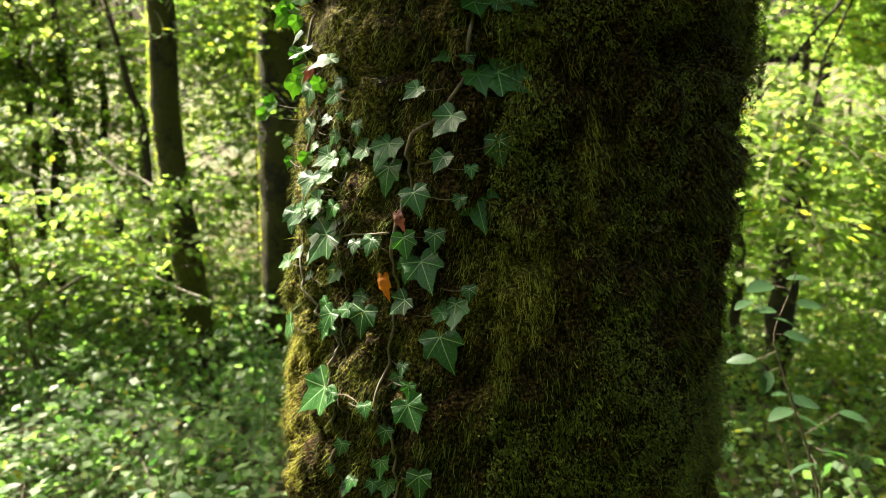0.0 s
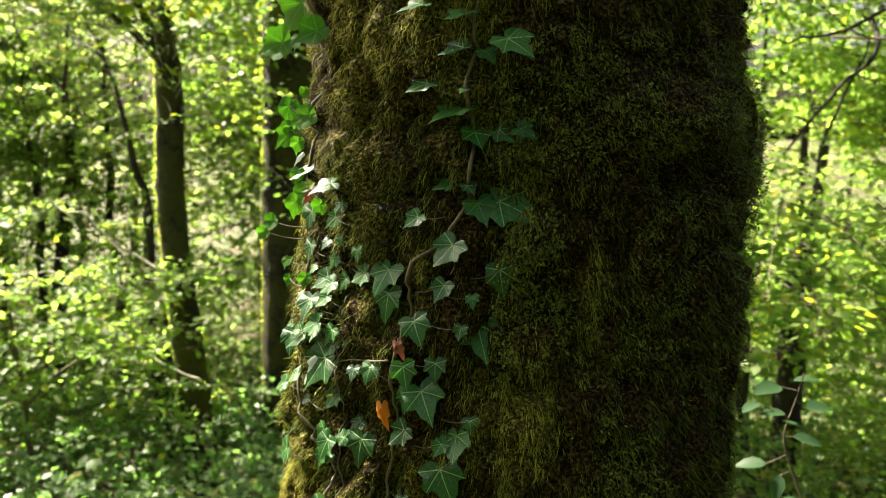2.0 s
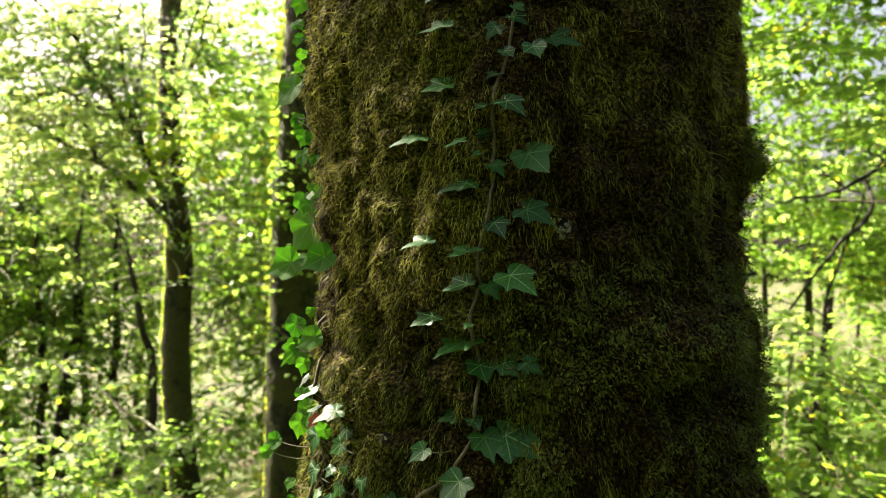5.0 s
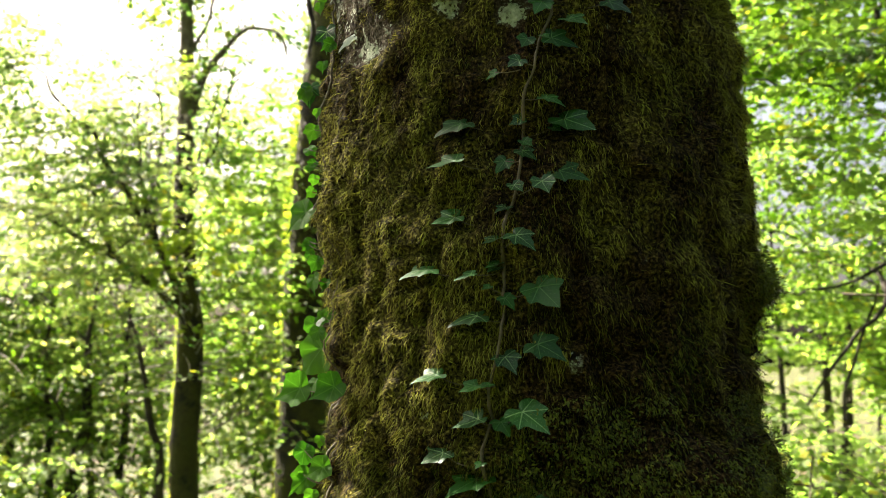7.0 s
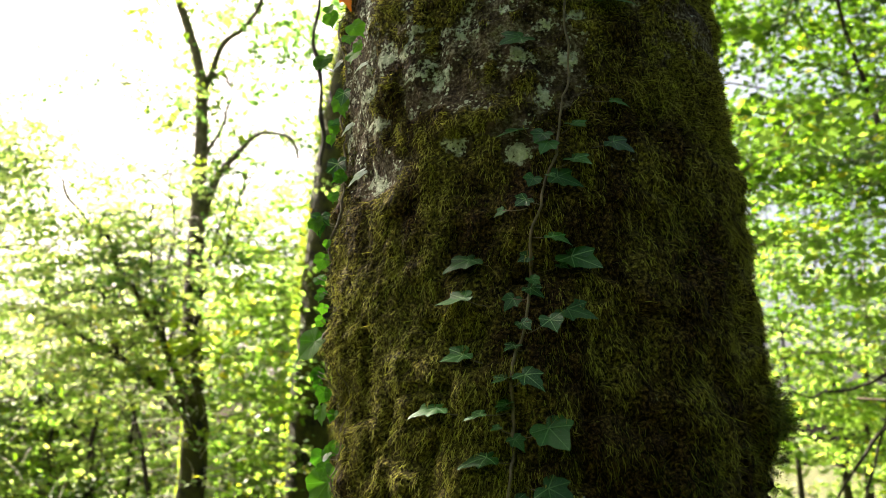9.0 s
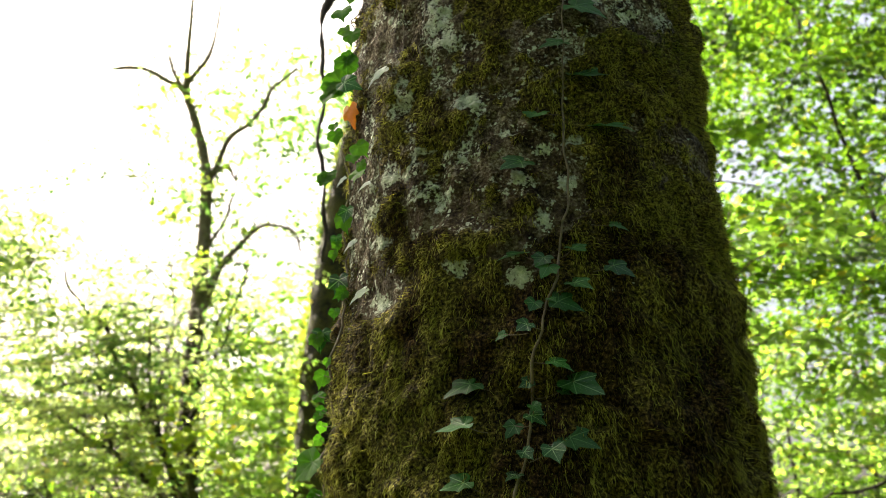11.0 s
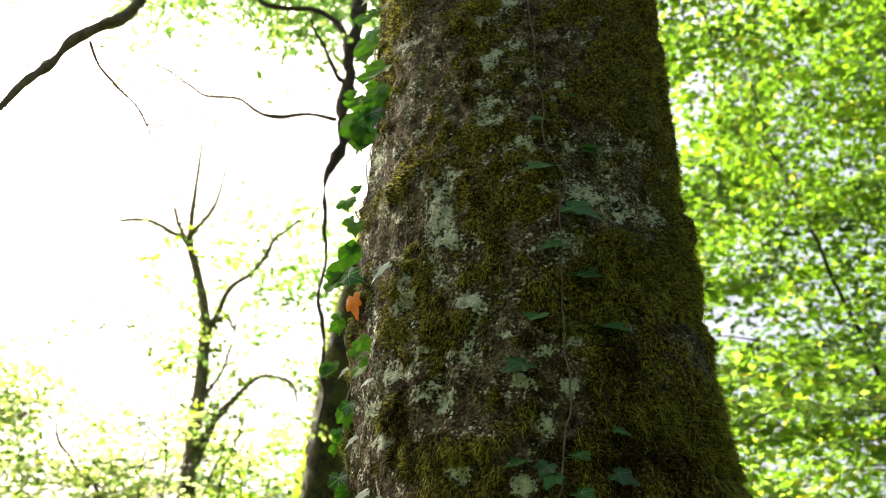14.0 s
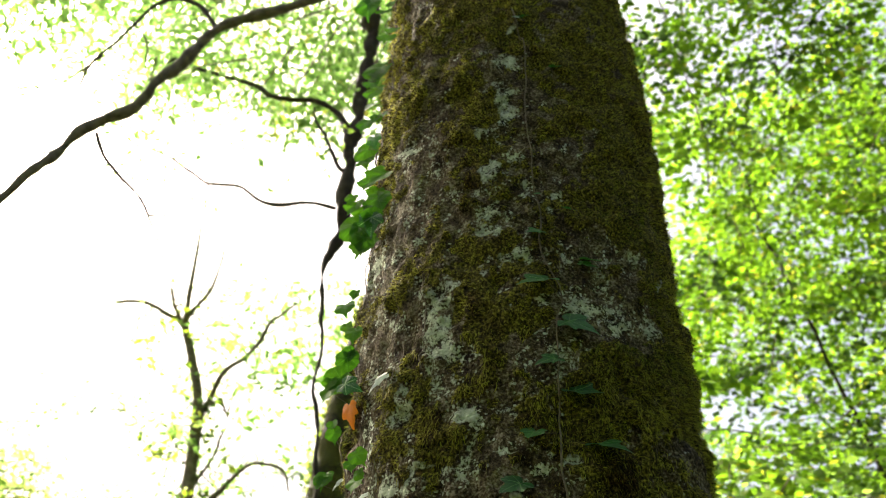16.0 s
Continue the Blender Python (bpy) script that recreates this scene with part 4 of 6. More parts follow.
EDGE_TOP = [(-79, 3.415, 4, 8.4, -10), (-79, 3.167, 3, 4.5, 0), (-66, 3.064, 2, 3.7, 10), (-76, 3.015, 2, 4.8, 0), (-79, 2.957, 4, 6, -40), (-58, 2.9, 2, 4.2, 60), (-78, 2.929, 5, 3.9, -10), (-80, 2.829, 2, 3.1, 0), (-51, 2.719, 2, 3.3, 20), (-79, 2.727, 5, 3.7, 0), (-53, 2.668, 2, 3.1, 10), (-64, 2.601, 2, 3.9, 0), (-75, 2.586, 2, 2.6, 0)]
EDGE_CROWN = [(-80, 4.407, 7, 7.7, -10), (-71, 4.39, 2, 4.8, 0), (-62, 4.158, 2, 4.8, 0), (-81, 4.078, 3, 8.2, -20), (-80, 3.98, 3, 5.4, 0), (-75, 3.876, 2, 4.5, 0), (-80, 3.829, 5, 4.5, -10), (-66, 3.72, 2, 3.9, 10), (-80, 3.705, 3, 6.3, 0), (-59, 3.535, 2, 6.9, -30), (-80, 3.486, 3, 5, 0), (-65, 3.408, 2, 5.3, 0), (-54, 3.418, 2, 5.1, 20), (-68, 3.558, 2, 4.6, -10), (-73, 3.366, 2, 6.2, -20), (-79, 3.495, 6, 4.1, -10)]
FRONT_CROWN = [(0, 3.933, 2, 3.2, 0), (3, 3.946, 2, 3.2, 60), (13, 3.751, 2, 3.8, 20), (3, 3.293, 2, 2, 30), (12, 3.249, 2, 3.8, 60), (1, 3.177, 2, 4.3, -60), (16, 3.103, 2, 4.3, 70)]
MAIN_STEM = [(-27, 0.8), (-28.3, 0.976), (-30.4, 1.047), (-30.7, 1.102), (-30.5, 1.14), (-29, 1.196), (-28.8, 1.303), (-26.5, 1.366), (-26, 1.409), (-25.3, 1.46), (-24.5, 1.481), (-20.8, 1.499), (-17.9, 1.52), (-14.5, 1.557), (-12.9, 1.601), (-12.7, 1.64), (-13.2, 1.683), (-13.9, 1.731), (-13.1, 1.772), (-12.6, 1.829), (-11.1, 1.878), (-10.3, 1.926), (-10.1, 1.975), (-9.8, 2.065), (-8, 2.099), (-6.3, 2.16), (-5.6, 2.214), (-5.1, 2.273), (-3.3, 2.305), (-2.9, 2.328), (-1.3, 2.37), (0.5, 2.41), (2.1, 2.49), (4.2, 2.558), (3.8, 2.641), (4, 2.698), (4.4, 2.746), (4.9, 2.859), (5.3, 2.952), (7.4, 3.023), (2.8, 3.141), (3.8, 3.221), (2.1, 3.323), (2, 3.432), (1.1, 3.571), (2.1, 3.722), (1.8, 3.84), (-1.5, 3.992)]
EDGE_STEM = [(-45, 0.75), (-45.5, 0.95), (-46, 1.12), (-52, 1.17), (-59, 1.24), (-63, 1.33), (-62, 1.45), (-63, 1.6), (-63, 1.75), (-65, 1.88), (-68, 2.0), (-71, 2.2), (-72, 2.4), (-74, 2.55), (-77, 2.7), (-77, 2.9), (-76, 3.1), (-74, 3.35), (-68, 3.6), (-66, 3.9), (-65, 4.3), (-64, 4.8)]
spare = np.random.default_rng(77)
EXTRA = [(a + spare.normal(0, 4), z + spare.normal(0, 0.035), o, max(2.2, s * spare.uniform(0.55, 0.8)), t + spare.normal(0, 30)) for a, z, o, s, t in EDGE_HIGH[::2] + EDGE_TOP + EDGE_CROWN]
ivy_vine("climbing ivy with dark green pale-veined leaves up the mossy trunk", MAIN_STEM, FRONT_LOW + FRONT_LOWER + FRONT_MID + FRONT_HIGH + FRONT_HIGHER + FRONT_TOP + FRONT_CROWN, 21, 0.97)
SIDE_MORE = [(spare.uniform(-66, -42), spare.uniform(1.12, 1.62), spare.uniform(1.0, 2.5), spare.uniform(2.6, 4.6), spare.normal(-25, 30)) for _ in range(26)]
ivy_vine("ivy with glossy pale-lit leaves on the shaded flank of the trunk", [(-45, 0.78), (-42, 0.95), (-41, 1.05), (-43, 1.15), (-44, 1.3), (-43, 1.42), (-41, 1.5)], SIDE_LOW + SIDE_LOWER + SIDE_MORE, 22, 1.0, False, [[(-30, 1.05), (-38, 1.06), (-47, 1.045)], [(-29, 1.33), (-38, 1.315), (-50, 1.29)]], 0.0016)
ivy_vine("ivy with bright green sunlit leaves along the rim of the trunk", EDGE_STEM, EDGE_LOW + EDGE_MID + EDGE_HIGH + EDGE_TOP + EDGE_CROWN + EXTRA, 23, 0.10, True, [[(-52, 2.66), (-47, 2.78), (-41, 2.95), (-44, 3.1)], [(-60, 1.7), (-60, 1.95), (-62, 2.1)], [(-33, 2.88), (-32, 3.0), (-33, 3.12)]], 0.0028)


# Sets dead leaves, and ivy leaves whose pale sky glint is painted.
def dead_leaf(ang, z, size, tip, material, label, seed):
    g = np.random.default_rng(seed)
    me = ivy_mesh("dead_leaf", 30 + seed, 0.9)
    me.materials.append(material)
    ob = tagged(new("dead_leaf", me), label, "leaf")
    ob.matrix_world = leaf_pose(ang, z, 3.4 if ang < -40 else 1.8, size, tip, 10, 0.3 if ang < -40 else 0.8, g)[0] @ Matrix.Diagonal((0.36 if material is IVY_GLINT and size < 5 else 0.62, 1.15, 1, 1))


dead_leaf(-31, 1.243, 3.6, 10, DEAD_LEAF, "curled orange-brown dead leaf caught in the ivy", 1)
dead_leaf(-26, 1.352, 2.8, 30, RED_LEAF, "withered dark red leaf caught in the ivy", 2)
dead_leaf(-55, 1.560, 2.4, -10, RED_LEAF, "withered dark red leaf at the trunk's rim", 3)
dead_leaf(-67, 2.870, 6.0, 20, DEAD_LEAF, "bright orange dead leaf at the trunk's rim", 4)
dead_leaf(-45, 2.871, 4.6, -35, IVY_GLINT, "upturned ivy leaf at the trunk's rim, its sky glint painted pale", 5)
dead_leaf(-53, 2.427, 3.6, -60, IVY_GLINT, "upturned ivy leaf at the trunk's rim, its sky glint painted pale", 6)
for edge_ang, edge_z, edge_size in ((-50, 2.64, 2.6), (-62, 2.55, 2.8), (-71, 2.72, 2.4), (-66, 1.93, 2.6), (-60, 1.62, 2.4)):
    dead_leaf(edge_ang, edge_z, edge_size, -45, IVY_GLINT, "small ivy leaf at the trunk's rim with a painted pale glint", int(edge_z * 10))
dead_leaf(-52, 1.284, 5.6, -40, IVY_GLINT, "large ivy leaf with pale sky light painted on", 7)

# ---------------------------------------------------------------- boughs and crown of the main tree
limb = [(0.05, 2.0, 7.7), (-0.30, 2.6, 7.05), (-0.63, 3.1, 6.62), (-0.96, 3.1, 6.29), (-1.41, 3.1, 6.04), (-1.59, 3.1, 5.77), (-1.81, 3.1, 5.40), (-2.11, 3.1, 5.11), (-2.35, 3.1, 4.73), (-2.59, 3.1, 4.43), (-3.1, 3.2, 3.95)]
part("limb", tube_mesh("limb", [bough(limb, 0.044, 0.022, 0.025, 0.035, 5)], 10, 0.45), WOOD_GREY, main_tree, "dark bare drooping limb")
twig_lines = [bough(p, r, 0.004, 0.05, 0.03, k) for k, (r, p) in enumerate((
    (0.016, [(-1.45, 3.1, 6.0), (-1.62, 3.12, 6.28), (-1.80, 3.1, 6.31), (-1.96, 3.1, 6.07), (-2.09, 3.1, 5.80), (-2.15, 3.1, 5.55), (-2.17, 3.1, 5.37), (-2.21, 3.1, 5.22)]),
    (0.011, [(-1.97, 3.1, 5.19), (-1.88, 3.1, 5.02), (-1.79, 3.1, 4.93), (-1.67, 3.1, 4.78), (-1.57, 3.1, 4.63), (-1.47, 3.1, 4.46), (-1.43, 3.1, 4.38), (-1.44, 3.1, 4.24)]),
    (0.008, [(-2.09, 3.1, 5.80), (-2.22, 3.1, 5.62), (-2.45, 3.1, 5.55)]), (0.008, [(-2.1, 3.1, 5.1), (-2.3, 3.1, 5.05), (-2.5, 3.1, 5.12)]),
    (0.006, [(-1.57, 3.1, 4.63), (-1.50, 3.12, 4.62), (-1.42, 3.1, 4.66)]), (0.007, [(-1.96, 3.1, 6.07), (-1.86, 3.1, 5.92), (-1.80, 3.1, 5.70)])))]
part("twig", tube_mesh("twig", twig_lines, 6, 0.2), WOOD_DARK, main_tree)
for a, z, reach in ((-140, 9.2, 3.2), (100, 8.6, 3.4), (170, 9.8, 3.6), (30, 10.4, 3.0), (-60, 10.2, 3.2)):
    w = Vector((math.sin(radians(a)), -math.cos(radians(a)), 0.55))
    o = Vector((0.18, 2.1, z))
    part("bough", tube_mesh("bough", [bough([o, o + w * reach * 0.4, o + w * reach * 0.75 + Vector((0, 0, 0.2)), o + w * reach], 0.12, 0.03, 0.2, 0.1, int(z * 7))], 8, 0.2), WOOD, main_tree)


def fill(g, count, box, out_from, length, per, size, slim=0.62, droop=0.18, keep=None, flat=0.3, simple=False):
    """Sprays scattered through a box, growing away from a line upright at out_from."""
    lo, hi = np.array(box[0]), np.array(box[1])
    root = g.uniform(lo, hi, (count, 3))
    if keep is not None:
        root = root[keep(root)]
    way = root - np.array([*out_from, 0.0])
    way[:, 2] = g.normal(0.1, 0.5, len(root))
    way[:, :2] += g.normal(0, 1.2, (len(root), 2))
    return sprays(g, root, way, g.uniform(length * 0.6, length * 1.3, len(root)), per, size, slim, droop, flat, simple)


def layers(g, count, box, out_from, length, per, size, step=0.5, slim=0.7, droop=0.14, keep=None, tilt=-0.10, simple=True):
    """Flat drooping sprays in tiers one above another, as beech boughs carry them."""
    lo, hi = np.array(box[0]), np.array(box[1])
    root = g.uniform(lo, hi, (count, 3))
    shift = step * 1.2 * fbm(np.column_stack([root[:, :2] * 0.55, 0 * root[:, 0]]), 131, 2)
    root[:, 2] = np.round(root[:, 2] / step) * step + shift + g.normal(0, 0.07 * step, count)
    if keep is not None:
        root = root[keep(root)]
    way = root - np.array([*out_from, 0.0])
    way /= np.linalg.norm(way[:, :2], axis=1)[:, None] + 1e-6
    way[:, :2] += g.normal(0, 0.7, (len(root), 2))
    way[:, 2] = g.normal(tilt, 0.07, len(root))
    return sprays(g, root, way, g.uniform(length * 0.65, length * 1.3, len(root)), per, size, slim, droop, 0.42, simple, 0.07)


# sunlit gaps between the leaves, along the way to the sun
SX, SY = -to_sun.x / to_sun.z, to_sun.y / to_sun.z


def in_lane(p, half):
    """Sheets of sunlight that reach two of the trunks."""
    lane = np.zeros(len(p), bool)
    for x, y, low, high in ((-1.85, 8.65, -1.2, 5.5), (-2.65, 7.8, -0.5, 4.2)):
        rise = (x - p[:, 0]) / SX
        lane |= (abs(SY * (p[:, 0] - x) + SX * (p[:, 1] - y)) < half) & (rise > 0.1) & (p[:, 2] - rise > low) & (p[:, 2] - rise < high)
    return lane


def in_shaft(p, low):
    """Gaps high in the canopy through which shafts of sun come down."""
    foot = np.column_stack([p[:, 0] + SX * p[:, 2], p[:, 1] - SY * p[:, 2], 0 * p[:, 0]])
    return (fbm(foot * 0.62, 141, 2) > 0.02) & (p[:, 2] > low + 0.6 * fbm(p * 0.5, 143, 1))


def in_clearing(p):
    x0, y0 = p[:, 0] + SX * p[:, 2], p[:, 1] - SY * p[:, 2]
    lane = (abs(x0 + 3.7) < 1.6) & (abs(y0 - 6.9) < 1.1) | (np.hypot(x0 + 1.9, y0 - 8.5) < 0.6) | (np.hypot(x0 + 2.5, y0 - 7.7) < 0.6)
    return lane | in_lane(p, 0.45)


def add_foliage(parent, data, material, label="", shafts=2.7):
    leaf = np.asarray(data[0]).reshape(-1, 4 if len(data[1]) * 4 == len(data[0]) else 6, 3)
    leaf = leaf[~(in_lane(leaf[:, 0], 0.36) | (in_clearing(leaf[:, 0]) & (leaf[:, 0, 2] > 1.0)) | in_shaft(leaf[:, 0], shafts))]
    corners = np.array([[0, 1, 2, 3]] if leaf.shape[1] == 4 else [[0, 1, 2, 3], [0, 3, 4, 5]])
    quads = corners[None] + leaf.shape[1] * np.arange(len(leaf))[:, None, None]
    crown_part(parent, "crown", (leaf.reshape(-1, 3), quads.reshape(-1, 4)), material, label)
    mids = np.array([line[1, :3] for line in data[2]])
    bare = in_shaft(mids, shafts)
    part("twig", tube_mesh("twig", [line for line, b in zip(data[2], bare) if not b], 3), TWIG, parent)["kind"] = "stuff"


g = np.random.default_rng(101)
add_foliage(main_tree, fill(g, 900, ((-5.2, 4.2, 6.5), (1.3, 9.5, 13.5)), (0.1, 2.0), 1.3, 95, 0.075, 0.62, 0.12, lambda p: p[:, 2] > 2.6 + 0.98 * np.hypot(p[:, 0] * 0.8, p[:, 1]), simple=True), LEAF_DIM, "green leafy crown", 99)


# ---------------------------------------------------------------- trees behind, on the open side
ivy_tree = tagged(new("woodland_tree"), "slender mossy tree with bare boughs and a few yellow-green leaves", "tree", "woodland trees")
trunk_line = bough([(-2.28, 7.55, -2.3), (-2.38, 7.6, -1.0), (-2.50, 7.65, 0.2), (-2.58, 7.7, 1.0), (-2.57, 7.75, 2.1), (-2.80, 8.1, 3.3), (-3.0, 8.6, 5.2), (-3.12, 8.75, 6.2), (-3.32, 8.8, 6.85), (-3.5, 8.8, 7.4), (-3.56, 8.8, 8.6), (-3.6, 8.8, 9.6)], 0.185, 0.03, 0.1)
trunk_line[:, 3] = np.interp(trunk_line[:, 2], [-2.3, -1.5, 0.5, 2.1, 2.4, 5.0, 7.0, 7.6, 8.6, 9.6], [0.22, 0.160, 0.128, 0.120, 0.104, 0.076, 0.052, 0.036, 0.024, 0.012])
cut = np.searchsorted(trunk_line[:, 2], 4.1)
part("trunk", tube_mesh("trunk", [trunk_line[: cut + 1]], 20, 0.10), WOOD_GREEN, ivy_tree)
part("upper_stem", tube_mesh("upper_stem", [trunk_line[cut:]], 16, 0.14), WOOD_PALE, ivy_tree, "upper stem with sky glare painted pale")
side_boughs = (
    ([(-2.93, 8.5, 4.2), (-2.88, 8.6, 4.73), (-2.70, 8.6, 5.08), (-2.46, 8.6, 5.39), (-2.21, 8.6, 5.46), (-2.02, 8.6, 5.38), (-1.94, 8.6, 5.15)], 0.055, 0.014),
    ([(-3.39, 8.8, 7.08), (-3.57, 8.8, 7.37), (-3.76, 8.8, 7.46), (-4.07, 8.8, 7.63), (-4.46, 8.8, 7.68)], 0.046, 0.024),
    ([(-3.08, 8.8, 5.5), (-3.06, 8.8, 6.15), (-2.94, 8.8, 6.60), (-2.70, 8.8, 6.91), (-2.44, 8.8, 7.22), (-2.33, 8.8, 7.51), (-2.14, 8.8, 7.68)], 0.046, 0.020),
    ([(-3.03, 8.8, 6.22), (-2.87, 8.8, 6.30), (-2.79, 8.8, 6.15)], 0.024, 0.016),
    ([(-3.53, 8.8, 7.33), (-3.67, 8.8, 7.58), (-3.79, 8.8, 7.92)], 0.034, 0.016),
    ([(-2.62, 7.75, 2.20), (-2.93, 7.6, 2.58), (-3.30, 7.6, 2.83), (-3.77, 7.8, 3.09), (-4.22, 8.0, 3.31), (-4.74, 8.3, 3.46)], 0.036, 0.010),
    ([(-2.62, 7.75, 2.22), (-2.87, 7.65, 2.90), (-3.17, 7.65, 3.41), (-3.37, 7.7, 3.70), (-3.66, 7.8, 4.03), (-3.99, 7.9, 4.41), (-4.36, 8.1, 4.81), (-4.86, 8.4, 5.22)], 0.032, 0.007),
    ([(-2.87, 7.65, 2.90), (-2.99, 7.6, 3.40), (-3.05, 7.6, 3.76), (-3.10, 7.6, 4.30)], 0.020, 0.006),
    ([(-3.30, 7.6, 2.83), (-3.37, 7.6, 3.17), (-3.52, 7.7, 3.56), (-3.72, 7.8, 3.87)], 0.016, 0.005),
    ([(-2.60, 7.75, 2.40), (-2.81, 7.6, 2.85), (-2.97, 7.6, 3.16), (-3.02, 7.9, 3.64), (-3.10, 8.1, 4.40), (-3.17, 8.2, 4.87)], 0.026, 0.008),
    ([(-2.80, 8.1, 3.40), (-2.80, 8.3, 3.81), (-2.63, 8.3, 4.39), (-2.56, 8.3, 4.75)], 0.018, 0.006),
    ([(-2.80, 8.1, 3.40), (-2.68, 8.3, 3.81), (-2.50, 8.3, 4.39), (-2.39, 8.3, 4.85)], 0.018, 0.006),
    ([(-3.0, 8.6, 5.0), (-2.8, 8.7, 5.6), (-2.75, 8.7, 6.1)], 0.026, 0.010),
    ([(-3.5, 8.8, 7.4), (-3.25, 8.8, 8.0), (-3.2, 8.8, 8.8)], 0.034, 0.014))
for k, (pts, r0, r1) in enumerate(side_boughs):
    part("bough", tube_mesh("bough", [bough(pts, r0, r1, 0.06, 0.06, k + 11)], 8, 0.2), WOOD_PALE if pts[0][2] > 4 else WOOD_GREEN, ivy_tree)
brush = []
for k in range(46):
    z = g.uniform(1.5, 3.0)
    s = np.array([np.interp(z, trunk_line[:, 2], trunk_line[:, c]) for c in (0, 1, 2)])
    w = np.array([g.normal(0, 1), g.normal(-0.4, 0.6), g.normal(0.3, 0.5)])
    w *= g.uniform(0.35, 0.75) / np.linalg.norm(w)
    brush.append(bough([s, s + w * 0.5 + (0, 0, 0.05), s + w + g.normal(0, 0.08, 3)], 0.006, 0.002, 0.08))
part("twig", tube_mesh("twig", brush, 4), PALE_TWIG, ivy_tree, "brush of thin pale dead twigs")["kind"] = "stuff"
near_line = trunk_line[trunk_line[:, 2] > 2.0][:, :3]
roots = near_line[g.integers(0, len(near_line), 100)] + g.normal(0, 0.2, (100, 3))
add_foliage(ivy_tree, sprays(g, roots, g.normal(0, 1, (100, 3)) * (1, 1, 0.5), g.uniform(0.25, 0.75, 100), 12, 0.085, 0.75, 0.2, 0.5), LEAF_YELLOW, "sparse yellow-green leaves")
airy = lambda p: (g.random(len(p)) < np.clip(1.35 - (p[:, 2] - 2.0) / 4.4, 0.06, 1)) & ~in_clearing(p)
add_foliage(ivy_tree, layers(g, 520, ((-6.4, 8.1, 1.6), (-1.9, 10.4, 6.2)), (-2.7, 8.0), 1.0, 56, 0.075, 0.42, 0.66, 0.15, airy), LEAF_PALE, "pale green leaves in flat layers", 99)
add_foliage(ivy_tree, layers(g, 800, ((-6.8, 8.4, 2.6), (-2.8, 10.4, 6.2)), (-2.7, 8.0), 1.1, 52, 0.072, 0.42, 0.64, 0.15, airy), LEAF_DULL, "green leaves in flat layers", 99)

# the low boughs' own leaves, clear of the sheets of sun that reach the trunks
h = np.random.default_rng(211)
low_boughs = [smooth_line(pts, 0.05) for pts, _, _ in side_boughs[5:10]]
bearers = np.vstack([line[len(line) // 6 :] for line in low_boughs])


def bough_leaves(bearers, count, spread, length, per, size, material, label):
    root = bearers[h.integers(0, len(bearers), count)] + h.normal(0, 1, (count, 3)) * spread
    root[:, 2] = np.round(root[:, 2] / 0.3) * 0.3 + h.normal(0, 0.05, count) + 0.1 * np.sin(root[:, 0] * 4)
    way = np.column_stack([h.normal(-0.5, 0.8, count), h.normal(-0.1, 0.6, count), h.normal(-0.06, 0.10, count)])
    data = sprays(h, root, way, h.uniform(length * 0.6, length * 1.3, count), per, size, 0.6, 0.14, 0.45, True, 0.08)
    leaf = np.asarray(data[0]).reshape(-1, 4, 3)
    leaf = leaf[~in_lane(leaf[:, 0], 0.30)]
    crown_part(ivy_tree, "crown", (leaf.reshape(-1, 3), np.arange(4 * len(leaf)).reshape(-1, 4)), material, label)
    part("twig", tube_mesh("twig", data[2], 3), WOOD_PALE, ivy_tree)["kind"] = "stuff"


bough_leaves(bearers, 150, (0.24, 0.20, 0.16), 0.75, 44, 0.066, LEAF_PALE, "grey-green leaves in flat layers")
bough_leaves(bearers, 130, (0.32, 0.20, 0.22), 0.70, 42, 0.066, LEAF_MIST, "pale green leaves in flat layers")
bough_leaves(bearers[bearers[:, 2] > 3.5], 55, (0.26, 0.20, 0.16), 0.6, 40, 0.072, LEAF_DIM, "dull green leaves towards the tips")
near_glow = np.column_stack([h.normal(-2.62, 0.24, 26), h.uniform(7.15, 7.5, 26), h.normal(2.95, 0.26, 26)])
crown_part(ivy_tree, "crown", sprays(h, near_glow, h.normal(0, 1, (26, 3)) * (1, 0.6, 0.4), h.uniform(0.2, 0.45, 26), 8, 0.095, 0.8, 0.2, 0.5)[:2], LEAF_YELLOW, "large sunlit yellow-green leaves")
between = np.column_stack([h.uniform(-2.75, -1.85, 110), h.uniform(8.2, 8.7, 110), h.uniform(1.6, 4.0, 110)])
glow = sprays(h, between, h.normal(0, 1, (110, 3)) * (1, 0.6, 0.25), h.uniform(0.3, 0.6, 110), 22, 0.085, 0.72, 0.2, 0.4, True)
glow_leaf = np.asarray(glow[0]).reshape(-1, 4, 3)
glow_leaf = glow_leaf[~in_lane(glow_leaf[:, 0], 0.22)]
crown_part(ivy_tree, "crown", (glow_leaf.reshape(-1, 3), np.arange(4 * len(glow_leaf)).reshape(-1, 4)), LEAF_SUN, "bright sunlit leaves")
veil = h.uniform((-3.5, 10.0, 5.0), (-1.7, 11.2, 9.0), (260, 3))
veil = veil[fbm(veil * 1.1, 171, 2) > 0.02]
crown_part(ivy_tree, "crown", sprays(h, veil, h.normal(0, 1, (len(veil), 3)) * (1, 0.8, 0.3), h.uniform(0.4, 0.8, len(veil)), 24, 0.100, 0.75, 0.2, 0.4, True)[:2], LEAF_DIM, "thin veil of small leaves")

